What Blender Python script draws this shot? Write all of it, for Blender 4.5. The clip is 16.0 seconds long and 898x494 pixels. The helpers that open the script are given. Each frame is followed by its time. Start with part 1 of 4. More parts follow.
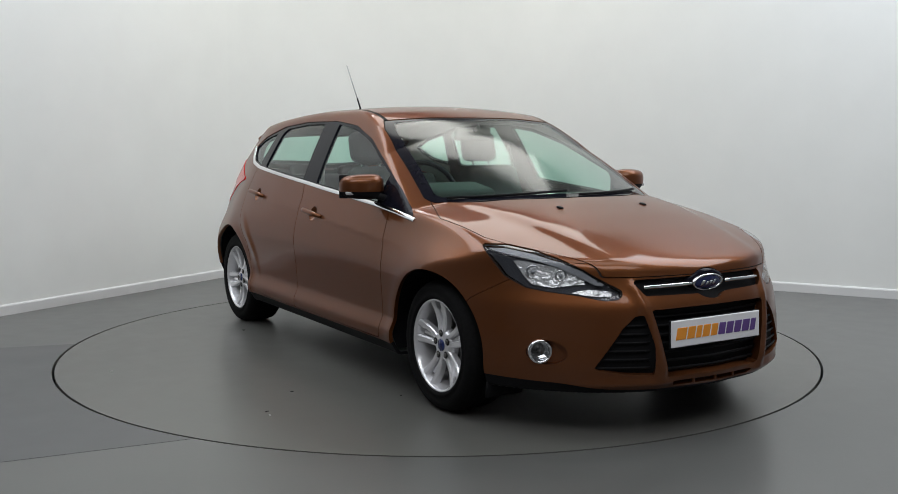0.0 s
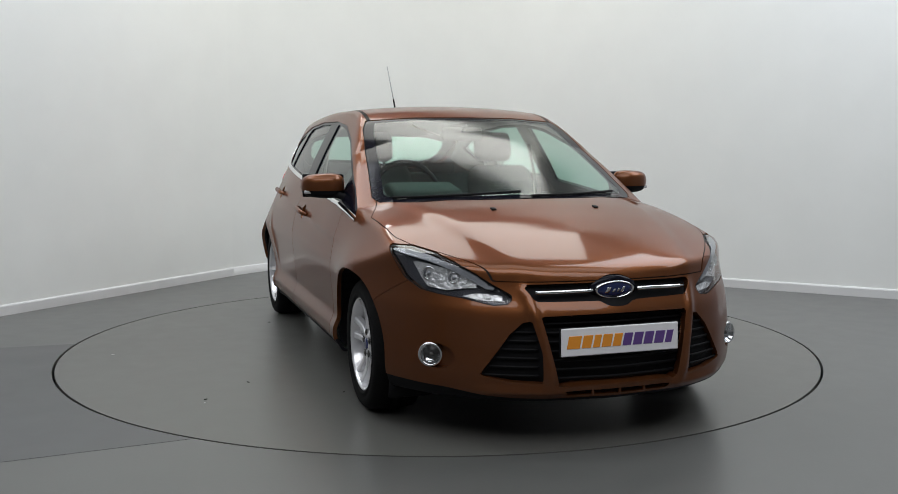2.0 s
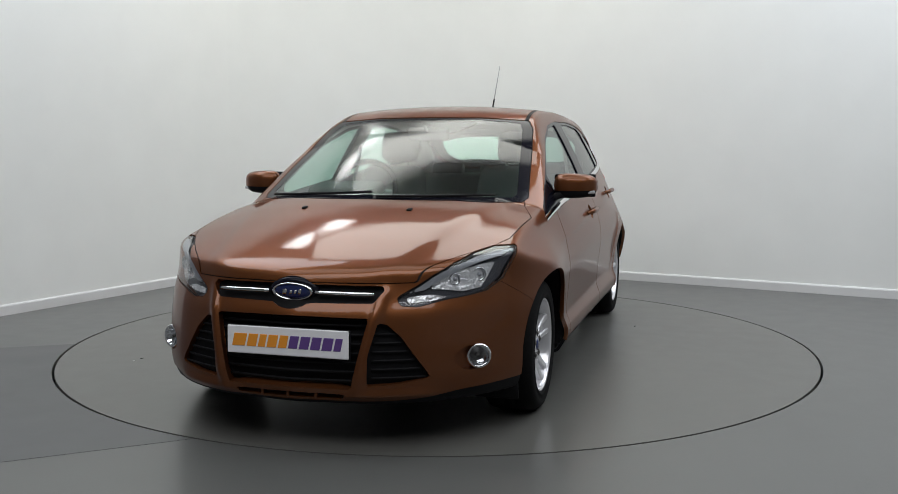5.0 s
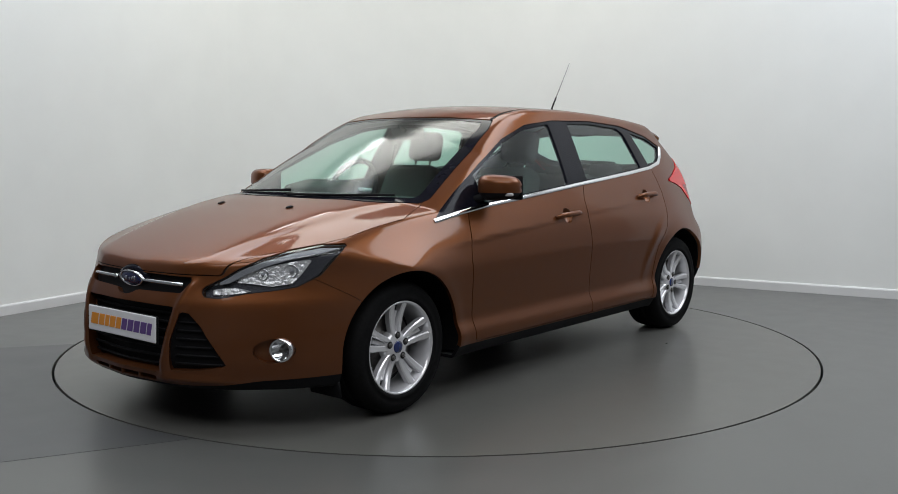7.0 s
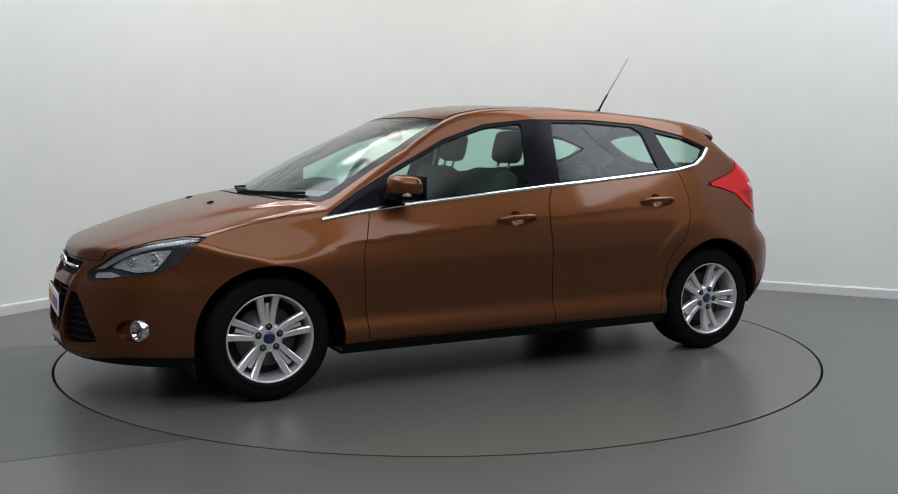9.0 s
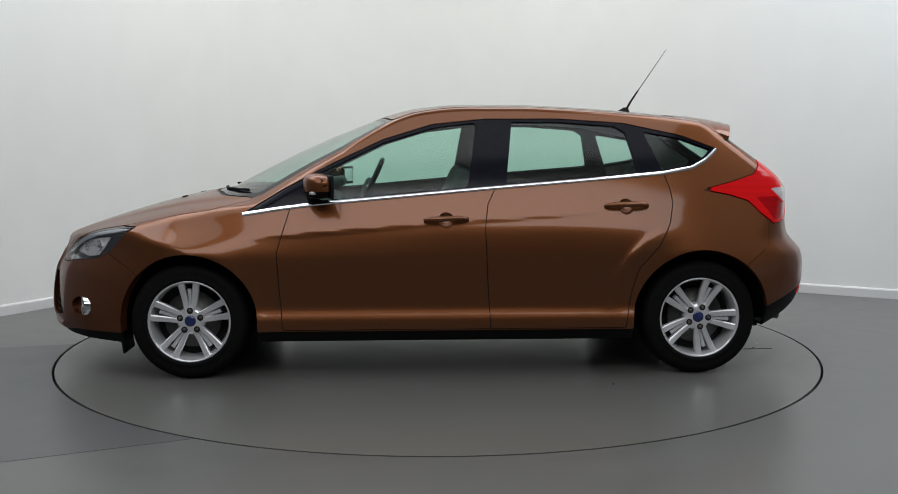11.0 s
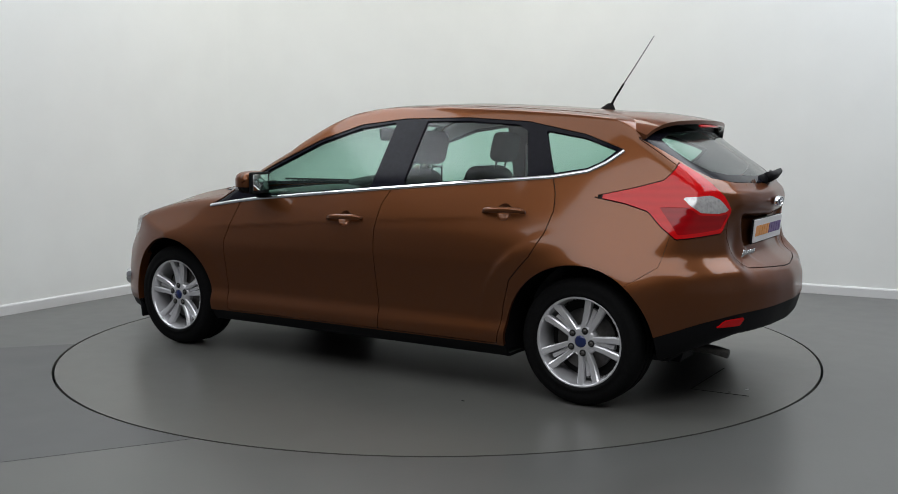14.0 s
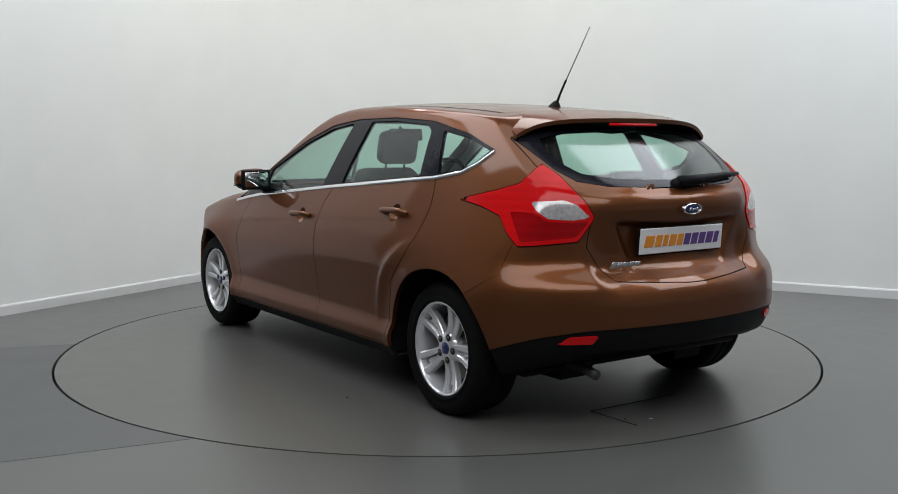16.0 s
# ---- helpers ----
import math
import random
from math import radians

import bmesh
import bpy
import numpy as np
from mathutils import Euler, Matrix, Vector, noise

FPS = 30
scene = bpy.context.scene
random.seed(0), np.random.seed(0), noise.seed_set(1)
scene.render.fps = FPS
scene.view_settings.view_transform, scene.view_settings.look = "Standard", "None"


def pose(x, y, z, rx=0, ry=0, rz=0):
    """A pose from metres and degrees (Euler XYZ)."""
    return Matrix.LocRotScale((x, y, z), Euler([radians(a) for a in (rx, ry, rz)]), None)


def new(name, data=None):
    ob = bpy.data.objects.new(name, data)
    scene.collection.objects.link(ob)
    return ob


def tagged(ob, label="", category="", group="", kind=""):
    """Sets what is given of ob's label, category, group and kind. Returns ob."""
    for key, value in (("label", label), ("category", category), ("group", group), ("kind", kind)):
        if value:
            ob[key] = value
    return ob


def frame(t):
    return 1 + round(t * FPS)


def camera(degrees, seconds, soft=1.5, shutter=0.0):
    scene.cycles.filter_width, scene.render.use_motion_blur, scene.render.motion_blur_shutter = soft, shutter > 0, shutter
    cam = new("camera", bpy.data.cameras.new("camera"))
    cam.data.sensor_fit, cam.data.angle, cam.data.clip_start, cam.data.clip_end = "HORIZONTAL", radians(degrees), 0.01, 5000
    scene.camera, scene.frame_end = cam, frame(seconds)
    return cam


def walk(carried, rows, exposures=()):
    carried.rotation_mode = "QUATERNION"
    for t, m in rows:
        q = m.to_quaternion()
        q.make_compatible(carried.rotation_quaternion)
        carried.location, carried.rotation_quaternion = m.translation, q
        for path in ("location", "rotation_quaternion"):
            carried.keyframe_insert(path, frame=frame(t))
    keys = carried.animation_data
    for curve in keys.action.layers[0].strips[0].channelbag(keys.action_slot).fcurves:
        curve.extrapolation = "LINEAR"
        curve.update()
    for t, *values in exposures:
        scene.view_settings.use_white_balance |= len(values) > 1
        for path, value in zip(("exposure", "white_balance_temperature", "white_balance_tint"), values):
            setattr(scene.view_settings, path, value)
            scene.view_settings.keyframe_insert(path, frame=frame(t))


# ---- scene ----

# ================= camera =================
cam = camera(49.67, 16.0, soft=0.9)
EYE = pose(0.0, -5.856, 1.213, 90 - 6.142, 0, -0.596)
walk(cam, [(0.0, EYE), (16.0, EYE)])

# ================= world and light =================
world = bpy.data.worlds.new("world")
scene.world = world
world.use_nodes = True
world.node_tree.nodes["Background"].inputs[0].default_value = (0.02, 0.02, 0.022, 1)
scene.view_settings.exposure = -0.10


def area(name, m, sx, sy, watts, colour):
    la = bpy.data.lights.new(name, "AREA")
    la.shape, la.size, la.size_y, la.energy, la.color = "RECTANGLE", sx, sy, watts, colour
    ob = new(name, la)
    ob.matrix_world = m
    return ob


CEIL = 4.0
LAMPS = [  # x, y, turn, length, width, watts, colour
    (0.1, 1.8, 0, 3.2, 1.6, 58, (1.0, 1.0, 0.94)),
    # next two: side fill added to lift the wall ends, no known source
    (-2.65, -0.2, 60.1, 3.4, 1.7, 72, (0.885, 0.935, 1.0)),
    (3.75, -0.25, -29.9, 4.4, 2.4, 142, (0.885, 0.935, 1.0)),
    (-1.5, 2.5, 59.4, 1.2, 0.3, 12, (0.99, 1.0, 0.99)),
    (0.0, -1.9, 0, 5.4, 1.8, 44, (0.93, 0.965, 1.0)),
    (0.0, -4.8, 0, 7.0, 2.6, 165, (0.955, 0.97, 1.0)),
]
for lx, ly, lt, ll, lw, wt, lc in LAMPS:
    area("unseen_ceiling_lamp", pose(lx, ly, CEIL - 0.09, 0, 0, lt), ll, lw, wt, lc)


# ================= materials =================
def mat(name, colour, rough=0.5, metal=0.0, **kw):
    m = bpy.data.materials.new(name)
    m.use_nodes = True
    b = m.node_tree.nodes["Principled BSDF"]
    b.inputs["Base Color"].default_value = (*colour, 1)
    b.inputs["Roughness"].default_value = rough
    b.inputs["Metallic"].default_value = metal
    for k, val in kw.items():
        b.inputs[k.replace("_", " ")].default_value = val
    return m


def vary(m, scale, amount, rough_amount=0.0, bump=0.0, bump_scale=200.0, big=0.0):
    """Two scales of noise on a material's colour, roughness and relief."""
    nt = m.node_tree
    b = nt.nodes["Principled BSDF"]
    co = nt.nodes.new("ShaderNodeTexCoord")
    base = tuple(b.inputs["Base Color"].default_value)
    n1 = nt.nodes.new("ShaderNodeTexNoise")
    n1.inputs["Scale"].default_value, n1.inputs["Detail"].default_value = scale, 6
    nt.links.new(co.outputs["Object"], n1.inputs["Vector"])
    r1 = nt.nodes.new("ShaderNodeValToRGB")
    r1.color_ramp.elements[0].position, r1.color_ramp.elements[1].position = 0.3, 0.7
    r1.color_ramp.elements[0].color = tuple(c * (1 - amount) for c in base[:3]) + (1,)
    r1.color_ramp.elements[1].color = tuple(min(1, c * (1 + amount)) for c in base[:3]) + (1,)
    nt.links.new(n1.outputs["Fac"], r1.inputs["Fac"])
    out = r1.outputs["Color"]
    if big:
        n2 = nt.nodes.new("ShaderNodeTexNoise")
        n2.inputs["Scale"].default_value, n2.inputs["Detail"].default_value = scale / 12, 3
        nt.links.new(co.outputs["Object"], n2.inputs["Vector"])
        mp = nt.nodes.new("ShaderNodeMapRange")
        mp.inputs["From Min"].default_value, mp.inputs["From Max"].default_value = 0.3, 0.7
        mp.inputs["To Min"].default_value, mp.inputs["To Max"].default_value = 1 - big, 1 + big
        nt.links.new(n2.outputs["Fac"], mp.inputs["Value"])
        mx = nt.nodes.new("ShaderNodeVectorMath")
        mx.operation = "SCALE"
        nt.links.new(out, mx.inputs[0])
        nt.links.new(mp.outputs["Result"], mx.inputs["Scale"])
        out = mx.outputs["Vector"]
    nt.links.new(out, b.inputs["Base Color"])
    if rough_amount:
        mr = nt.nodes.new("ShaderNodeMapRange")
        r = b.inputs["Roughness"].default_value
        mr.inputs["To Min"].default_value, mr.inputs["To Max"].default_value = r - rough_amount, r + rough_amount
        nt.links.new(n1.outputs["Fac"], mr.inputs["Value"])
        nt.links.new(mr.outputs["Result"], b.inputs["Roughness"])
    if bump:
        n3 = nt.nodes.new("ShaderNodeTexNoise")
        n3.inputs["Scale"].default_value, n3.inputs["Detail"].default_value = bump_scale, 4
        nt.links.new(co.outputs["Object"], n3.inputs["Vector"])
        bp = nt.nodes.new("ShaderNodeBump")
        bp.inputs["Strength"].default_value, bp.inputs["Distance"].default_value = bump, 0.002
        nt.links.new(n3.outputs["Fac"], bp.inputs["Height"])
        nt.links.new(bp.outputs["Normal"], b.inputs["Normal"])
    return m


M_WALL = vary(mat("wall_paint", (0.80, 0.81, 0.79), 0.7), 3, 0.015, bump=0.05, bump_scale=120, big=0.01)
# tones of the unseen walls, set by how the car should reflect them
M_DARK_UNSEEN = vary(mat("unseen_wall_dark", (0.22, 0.223, 0.23), 0.8), 3, 0.05)
M_PALE_UNSEEN = vary(mat("unseen_wall_pale", (0.44, 0.445, 0.45), 0.8), 3, 0.04)
M_SKIRT = vary(mat("skirting_paint", (0.68, 0.68, 0.68), 0.5), 8, 0.02)
M_CEIL = vary(mat("ceiling_paint", (0.62, 0.62, 0.61), 0.9), 4, 0.02)
M_FLOOR = vary(mat("floor_coating", (0.100, 0.101, 0.097), 0.31), 7, 0.06, 0.05, bump=0.06, bump_scale=60, big=0.10)
M_PATCH = vary(mat("worn_floor_coating", (0.074, 0.075, 0.078), 0.36), 5, 0.05, 0.05, big=0.05)
M_DISC = vary(mat("turntable_coating", (0.106, 0.105, 0.097), 0.30), 7, 0.05, 0.05, bump=0.06, bump_scale=60, big=0.06)
M_PIT = mat("pit_black", (0.01, 0.01, 0.01), 0.9)

M_PAINT = vary(mat("copper_metallic_paint", (0.158, 0.0535, 0.0175), 0.37, 0.72, Coat_Weight=0.7, Coat_Roughness=0.07, Specular_Tint=(0.45, 0.32, 0.27, 1)), 900, 0.10, 0.03)
M_LINER = vary(mat("cabin_lining", (0.05, 0.054, 0.053), 0.85), 60, 0.15)
M_HEADLINING = vary(mat("pale_headlining", (0.45, 0.45, 0.43), 0.9), 80, 0.06)
M_TRIM = vary(mat("gloss_black_trim", (0.008, 0.008, 0.013), 0.12, 0.0, Specular_IOR_Level=0.12), 40, 0.2)
M_PLASTIC = vary(mat("black_plastic", (0.006, 0.006, 0.007), 0.6, 0.0, Specular_IOR_Level=0.14), 120, 0.25, 0.08, bump=0.1, bump_scale=600)
M_RUBBER = vary(mat("tyre_rubber", (0.006, 0.006, 0.0063), 0.75, 0.0, Specular_IOR_Level=0.1), 70, 0.3, 0.08, bump=0.15, bump_scale=300)
M_ALLOY = vary(mat("silver_alloy", (0.84, 0.84, 0.86), 0.24, 0.6), 30, 0.02, 0.03)
M_CHROME = mat("chrome", (0.82, 0.83, 0.85), 0.08, 1.0)
M_DISCBRAKE = vary(mat("brake_iron", (0.12, 0.115, 0.11), 0.45, 0.8), 60, 0.2)
M_FABRIC = vary(mat("dark_seat_fabric", (0.070, 0.074, 0.077), 0.9), 150, 0.25, bump=0.3, bump_scale=900)
# black of the panel joints, also painted shade inside the wheels
M_SEAM_SHADE = mat("seam_and_shade_black", (0.006, 0.005, 0.005), 0.8)
M_WHITE = vary(mat("plate_white", (0.80, 0.80, 0.82), 0.35), 20, 0.02)
M_ORANGE = mat("plate_orange", (0.80, 0.30, 0.03), 0.4)
M_PURPLE = mat("plate_purple", (0.12, 0.06, 0.24), 0.4)
M_BLUE = mat("badge_blue", (0.012, 0.025, 0.12), 0.25, 0.2, Coat_Weight=1.0)


def glass(name, tint, rough=0.0):
    m = bpy.data.materials.new(name)
    m.use_nodes = True
    nt = m.node_tree
    nt.nodes.clear()
    out = nt.nodes.new("ShaderNodeOutputMaterial")
    tr = nt.nodes.new("ShaderNodeBsdfTransparent")
    tr.inputs["Color"].default_value = (*tint, 1)
    gl = nt.nodes.new("ShaderNodeBsdfGlossy")
    gl.inputs["Roughness"].default_value = rough
    lw = nt.nodes.new("ShaderNodeLayerWeight")
    lw.inputs["Blend"].default_value = 0.5
    pw = nt.nodes.new("ShaderNodeMath")
    pw.operation = "POWER"
    pw.inputs[1].default_value = 4.0
    nt.links.new(lw.outputs["Facing"], pw.inputs[0])
    fr = nt.nodes.new("ShaderNodeMapRange")
    fr.inputs["To Min"].default_value, fr.inputs["To Max"].default_value = 0.045, 1.0
    nt.links.new(pw.outputs["Value"], fr.inputs["Value"])
    mx = nt.nodes.new("ShaderNodeMixShader")
    nt.links.new(fr.outputs["Result"], mx.inputs["Fac"])
    nt.links.new(tr.outputs["BSDF"], mx.inputs[1])
    nt.links.new(gl.outputs["BSDF"], mx.inputs[2])
    nt.links.new(mx.outputs["Shader"], out.inputs["Surface"])
    return m


M_GLASS = glass("green_tinted_glass", (0.67, 0.88, 0.80), 0.13)
M_LENS = glass("clear_lens", (0.93, 0.94, 0.95))

def ribbed(m, scale, low):
    """Fine horizontal ribs moulded into a lens."""
    nt = m.node_tree
    b = nt.nodes["Principled BSDF"]
    co = nt.nodes.new("ShaderNodeTexCoord")
    wv = nt.nodes.new("ShaderNodeTexWave")
    wv.bands_direction = "Z"
    wv.inputs["Scale"].default_value, wv.inputs["Distortion"].default_value = scale, 1.5
    nt.links.new(co.outputs["Object"], wv.inputs["Vector"])
    bp = nt.nodes.new("ShaderNodeBump")
    bp.inputs["Strength"].default_value, bp.inputs["Distance"].default_value = 0.12, 0.002
    nt.links.new(wv.outputs["Fac"], bp.inputs["Height"])
    nt.links.new(bp.outputs["Normal"], b.inputs["Normal"])
    rp = nt.nodes.new("ShaderNodeValToRGB")
    base = b.inputs["Base Color"].default_value
    rp.color_ramp.elements[0].color = tuple(c * low for c in base[:3]) + (1,)
    rp.color_ramp.elements[1].color = tuple(base)
    nt.links.new(wv.outputs["Fac"], rp.inputs["Fac"])
    nt.links.new(rp.outputs["Color"], b.inputs["Base Color"])
    return m


M_RED = ribbed(mat("red_lens", (0.66, 0.006, 0.008), 0.10, 0.0, Specular_IOR_Level=0.35), 9, 0.92)
M_DEEPRED = ribbed(mat("deep_red_lens", (0.36, 0.003, 0.006), 0.08, 0.0, Specular_IOR_Level=0.35), 9, 0.85)
M_CLEARLAMP = vary(mat("clear_lamp_lens", (0.55, 0.54, 0.54), 0.15, 0.3, Coat_Weight=0.6), 60, 0.2, bump=0.15, bump_scale=90)


# ================= mesh helpers =================
def mesh(name, verts, faces, material, normals=None, smooth=True):
    me = bpy.data.meshes.new(name)
    me.from_pydata([tuple(map(float, p)) for p in verts], [], [tuple(map(int, q)) for q in faces])
    for m in material if isinstance(material, (list, tuple)) else [material]:
        me.materials.append(m)
    if smooth:
        me.polygons.foreach_set("use_smooth", [True] * len(me.polygons))
    me.update()
    if normals is not None:
        me.normals_split_custom_set_from_vertices([tuple(map(float, n)) for n in normals])
    return me


def part(name, me, parent, label="", m=None):
    ob = new(name, me)
    ob.parent = parent
    if m is not None:
        ob.matrix_basis = m
    if label:
        ob["label"] = label
    return ob


def empty(name):
    return new(name)


def from_bm(name, bm, material, smooth=True, angle=None):
    me = bpy.data.meshes.new(name)
    if angle is not None:
        for e in bm.edges:
            e.smooth = e.calc_face_angle(0) < radians(angle)
    for f in bm.faces:
        f.smooth = smooth
    bm.to_mesh(me)
    bm.free()
    for m in material if isinstance(material, (list, tuple)) else [material]:
        me.materials.append(m)
    return me


def box_bm(sx, sy, sz, bevel=0.0, seg=2, at=(0, 0, 0)):
    bm = bmesh.new()
    bmesh.ops.create_cube(bm, size=1)
    for p in bm.verts:
        p.co = Vector((p.co.x * sx + at[0], p.co.y * sy + at[1], p.co.z * sz + at[2]))
    if bevel:
        bmesh.ops.bevel(bm, geom=bm.edges[:], offset=bevel, segments=seg, affect="EDGES", profile=0.5)
    return bm


def lathe(profile, n=48, axis="y"):
    """Revolve (radius, offset) pairs about an axis."""
    verts, faces = [], []
    k = len(profile)
    for i in range(n):
        a = 2 * math.pi * i / n
        for r, o in profile:
            verts.append((r * math.sin(a), o, r * math.cos(a)) if axis == "y" else (r * math.cos(a), r * math.sin(a), o))
    for i in range(n):
        j = (i + 1) % n
        for q in range(k - 1):
            face = (i * k + q, i * k + q + 1, j * k + q + 1, j * k + q)
            faces.append(face if axis == "y" else face[::-1])
    return verts, faces


def tube(points, radius, n=8, closed=False):
    """A round bar along a line of points."""
    pts = [Vector(p) for p in points]
    verts, faces = [], []
    up = Vector((0.13, 0.21, 0.97))
    cnt = len(pts)
    for i, p in enumerate(pts):
        a = pts[i - 1] if i or closed else p
        b = pts[(i + 1) % cnt] if i < cnt - 1 or closed else p
        d = (b - a).normalized()
        s = d.cross(up).normalized()
        w = s.cross(d)
        r = radius[i] if isinstance(radius, (list, tuple)) else radius
        for q in range(n):
            t = 2 * math.pi * q / n
            verts.append(p + (s * math.cos(t) + w * math.sin(t)) * r)
    for i in range(cnt if closed else cnt - 1):
        j = (i + 1) % cnt
        for q in range(n):
            z = (q + 1) % n
            faces.append((i * n + q, i * n + z, j * n + z, j * n + q))
    if not closed:
        faces.append(tuple(range(n))[::-1])
        faces.append(tuple((cnt - 1) * n + q for q in range(n)))
    return verts, faces


# ================= room =================
CORNER = np.array([-1.143, 4.290])
DL = np.array([-0.498, -0.867])   # along the wall with the long view
DR = np.array([0.867, -0.498])    # along the other wall
LEN_L, LEN_R = 14.0, 12.0


def prism(name, outline, z0, z1, material, label, category, kind="structure"):
    n = len(outline)
    v = [(p[0], p[1], z0) for p in outline] + [(p[0], p[1], z1) for p in outline]
    f = [tuple(range(n))[::-1], tuple(range(n, 2 * n))]
    f += [(i, (i + 1) % n, n + (i + 1) % n, n + i) for i in range(n)]
    ob = new(name, mesh(name, v, f, material, smooth=False))
    bm = bmesh.new()
    bm.from_mesh(ob.data)
    bmesh.ops.recalc_face_normals(bm, faces=bm.faces)
    bm.to_mesh(ob.data)
    bm.free()
    return tagged(ob, label, category, kind=kind)


A0, A1 = CORNER, CORNER + DL * LEN_L
A2, A3 = CORNER + DL * LEN_L + DR * LEN_R, CORNER + DR * LEN_R


def strip(p, q, side, t):
    """Outline of a wall from p to q with thickness t to that side."""
    d = (q - p) / np.linalg.norm(q - p)
    nrm = np.array([-d[1], d[0]]) * side
    return [p, q, q + nrm * t, p + nrm * t]


T = 0.15
COVE = 1.5
B0, B1 = CORNER + DL * COVE, CORNER + DR * COVE


def cove(off, n=24):
    """Points of the rounded corner from one wall to the other, moved inwards by off."""
    pts = []
    for i in range(n + 1):
        t = i / n
        w = 2 * (1 - t) * t
        p = ((1 - t) ** 2 * B0 + w * 0.75 * CORNER + t ** 2 * B1) / ((1 - t) ** 2 + w * 0.75 + t ** 2)
        c = B0 + DR * COVE
        d = (c - p) / np.linalg.norm(c - p)
        pts.append(p + d * off)
    return pts


W1, E1 = CORNER + DL * 4.7, CORNER + DR * 6.4
prism("wall_west", strip(B0, W1, -1, T), 0, CEIL, M_WALL, "smooth white painted studio wall behind the turntable", "wall")
prism("wall_east", strip(B1, E1, 1, T), 0, CEIL, M_WALL, "smooth white painted studio wall beside the turntable", "wall")


def cove_wall():
    p, q = cove(0.0), cove(-T)
    n = len(p)
    v = [(*e, 0) for e in p] + [(*e, CEIL) for e in p] + [(*e, 0) for e in q] + [(*e, CEIL) for e in q]
    f = [(i, i + 1, n + i + 1, n + i) for i in range(n - 1)] + [(2 * n + i + 1, 2 * n + i, 3 * n + i, 3 * n + i + 1) for i in range(n - 1)]
    tagged(new("wall_corner", mesh("wall_corner", v, f, M_WALL)), "rounded white corner of the studio wall", "wall", kind="structure")
    p, q = cove(0.0), cove(0.016)
    v = [(*e, z) for e, z in [(e, 0.0) for e in q] + [(e, 0.068) for e in q] + [(e, 0.076) for e in p]]
    f = [(i, i + 1, n + i + 1, n + i) for i in range(n - 1)] + [(n + i, n + i + 1, 2 * n + i + 1, 2 * n + i) for i in range(n - 1)]
    tagged(new("baseboard", mesh("baseboard", v, f, M_SKIRT)), "low white painted skirting board along the wall", "skirting", kind="structure")


cove_wall()
# added walls out of view; their greys shape the light on the car
prism("unseen_wall_west", strip(W1, A1, -1, T), 0, CEIL, M_DARK_UNSEEN, "unseen grey wall added to darken the car's reflections", "wall")
prism("unseen_wall_east", strip(E1, A3 + DR * T, 1, T), 0, CEIL, M_PALE_UNSEEN, "unseen pale grey wall added to brighten the car's reflections", "wall")
prism("unseen_wall_south", strip(A1, A2, 1, T), 0, CEIL, M_PALE_UNSEEN, "unseen pale grey wall added behind the camera for reflections", "wall")
prism("unseen_wall_rear", strip(A2, A3, 1, T), 0, CEIL, M_PALE_UNSEEN, "unseen pale grey far wall added for reflections", "wall")
prism("ceiling", [A0, A1, A2, A3], CEIL + 0.0, CEIL + 0.12, M_CEIL, "plain white studio ceiling", "ceiling")


def skirting(name, p, q, side):
    d = (q - p) / np.linalg.norm(q - p)
    nrm = np.array([-d[1], d[0]]) * side
    prof = [(0.0, 0.0), (0.016, 0.0), (0.016, 0.063), (0.012, 0.072), (0.004, 0.076), (0.0, 0.076)]
    v = [(*(e + nrm * o), z) for e in (p, q) for o, z in prof]
    n = len(prof)
    f = [(i, (i + 1) % n, n + (i + 1) % n, n + i) for i in range(n)] + [tuple(range(n)), tuple(range(2 * n - 1, n - 1, -1))]
    tagged(new(name, mesh(name, v, f, M_SKIRT, smooth=False)), "low white painted skirting board along the wall", "skirting", kind="structure")


skirting("baseboard", B0, W1, 1)
skirting("baseboard", B1, E1, -1)

# floor with a round opening for the turntable
RT, GAP, N_RING = 2.195, 0.007, 180


def ring_floor():
    outer = [A0, A1, A2, A3]
    v, f = [], []
    for i in range(N_RING):
        a = 2 * math.pi * i / N_RING
        d = np.array([math.cos(a), math.sin(a)])
        best = 1e9
        for k in range(4):
            p, q = outer[k], outer[(k + 1) % 4]
            e = q - p
            den = d[0] * e[1] - d[1] * e[0]
            if abs(den) > 1e-9:
                s = (p[0] * e[1] - p[1] * e[0]) / den
                u = (p[0] * d[1] - p[1] * d[0]) / den
                if s > 0 and -1e-6 <= u <= 1 + 1e-6:
                    best = min(best, s)
        for r in (RT + GAP, RT + GAP + 0.25, best + 0.10):
            v.append((d[0] * r, d[1] * r, 0))
        v.append((d[0] * (RT + GAP), d[1] * (RT + GAP), -0.25))
    for i in range(N_RING):
        j = (i + 1) % N_RING
        f += [(4 * i + 1, 4 * j + 1, 4 * j, 4 * i), (4 * i + 2, 4 * j + 2, 4 * j + 1, 4 * i + 1), (4 * i, 4 * j, 4 * j + 3, 4 * i + 3)]
    return v, [q[::-1] for q in f]


tagged(new("floor", mesh("floor", *ring_floor(), M_FLOOR, smooth=False)), "grey satin coated concrete studio floor", "floor", kind="structure")
pv, pf = lathe([(0.0, -0.25), (RT + GAP, -0.25)], N_RING, "z")
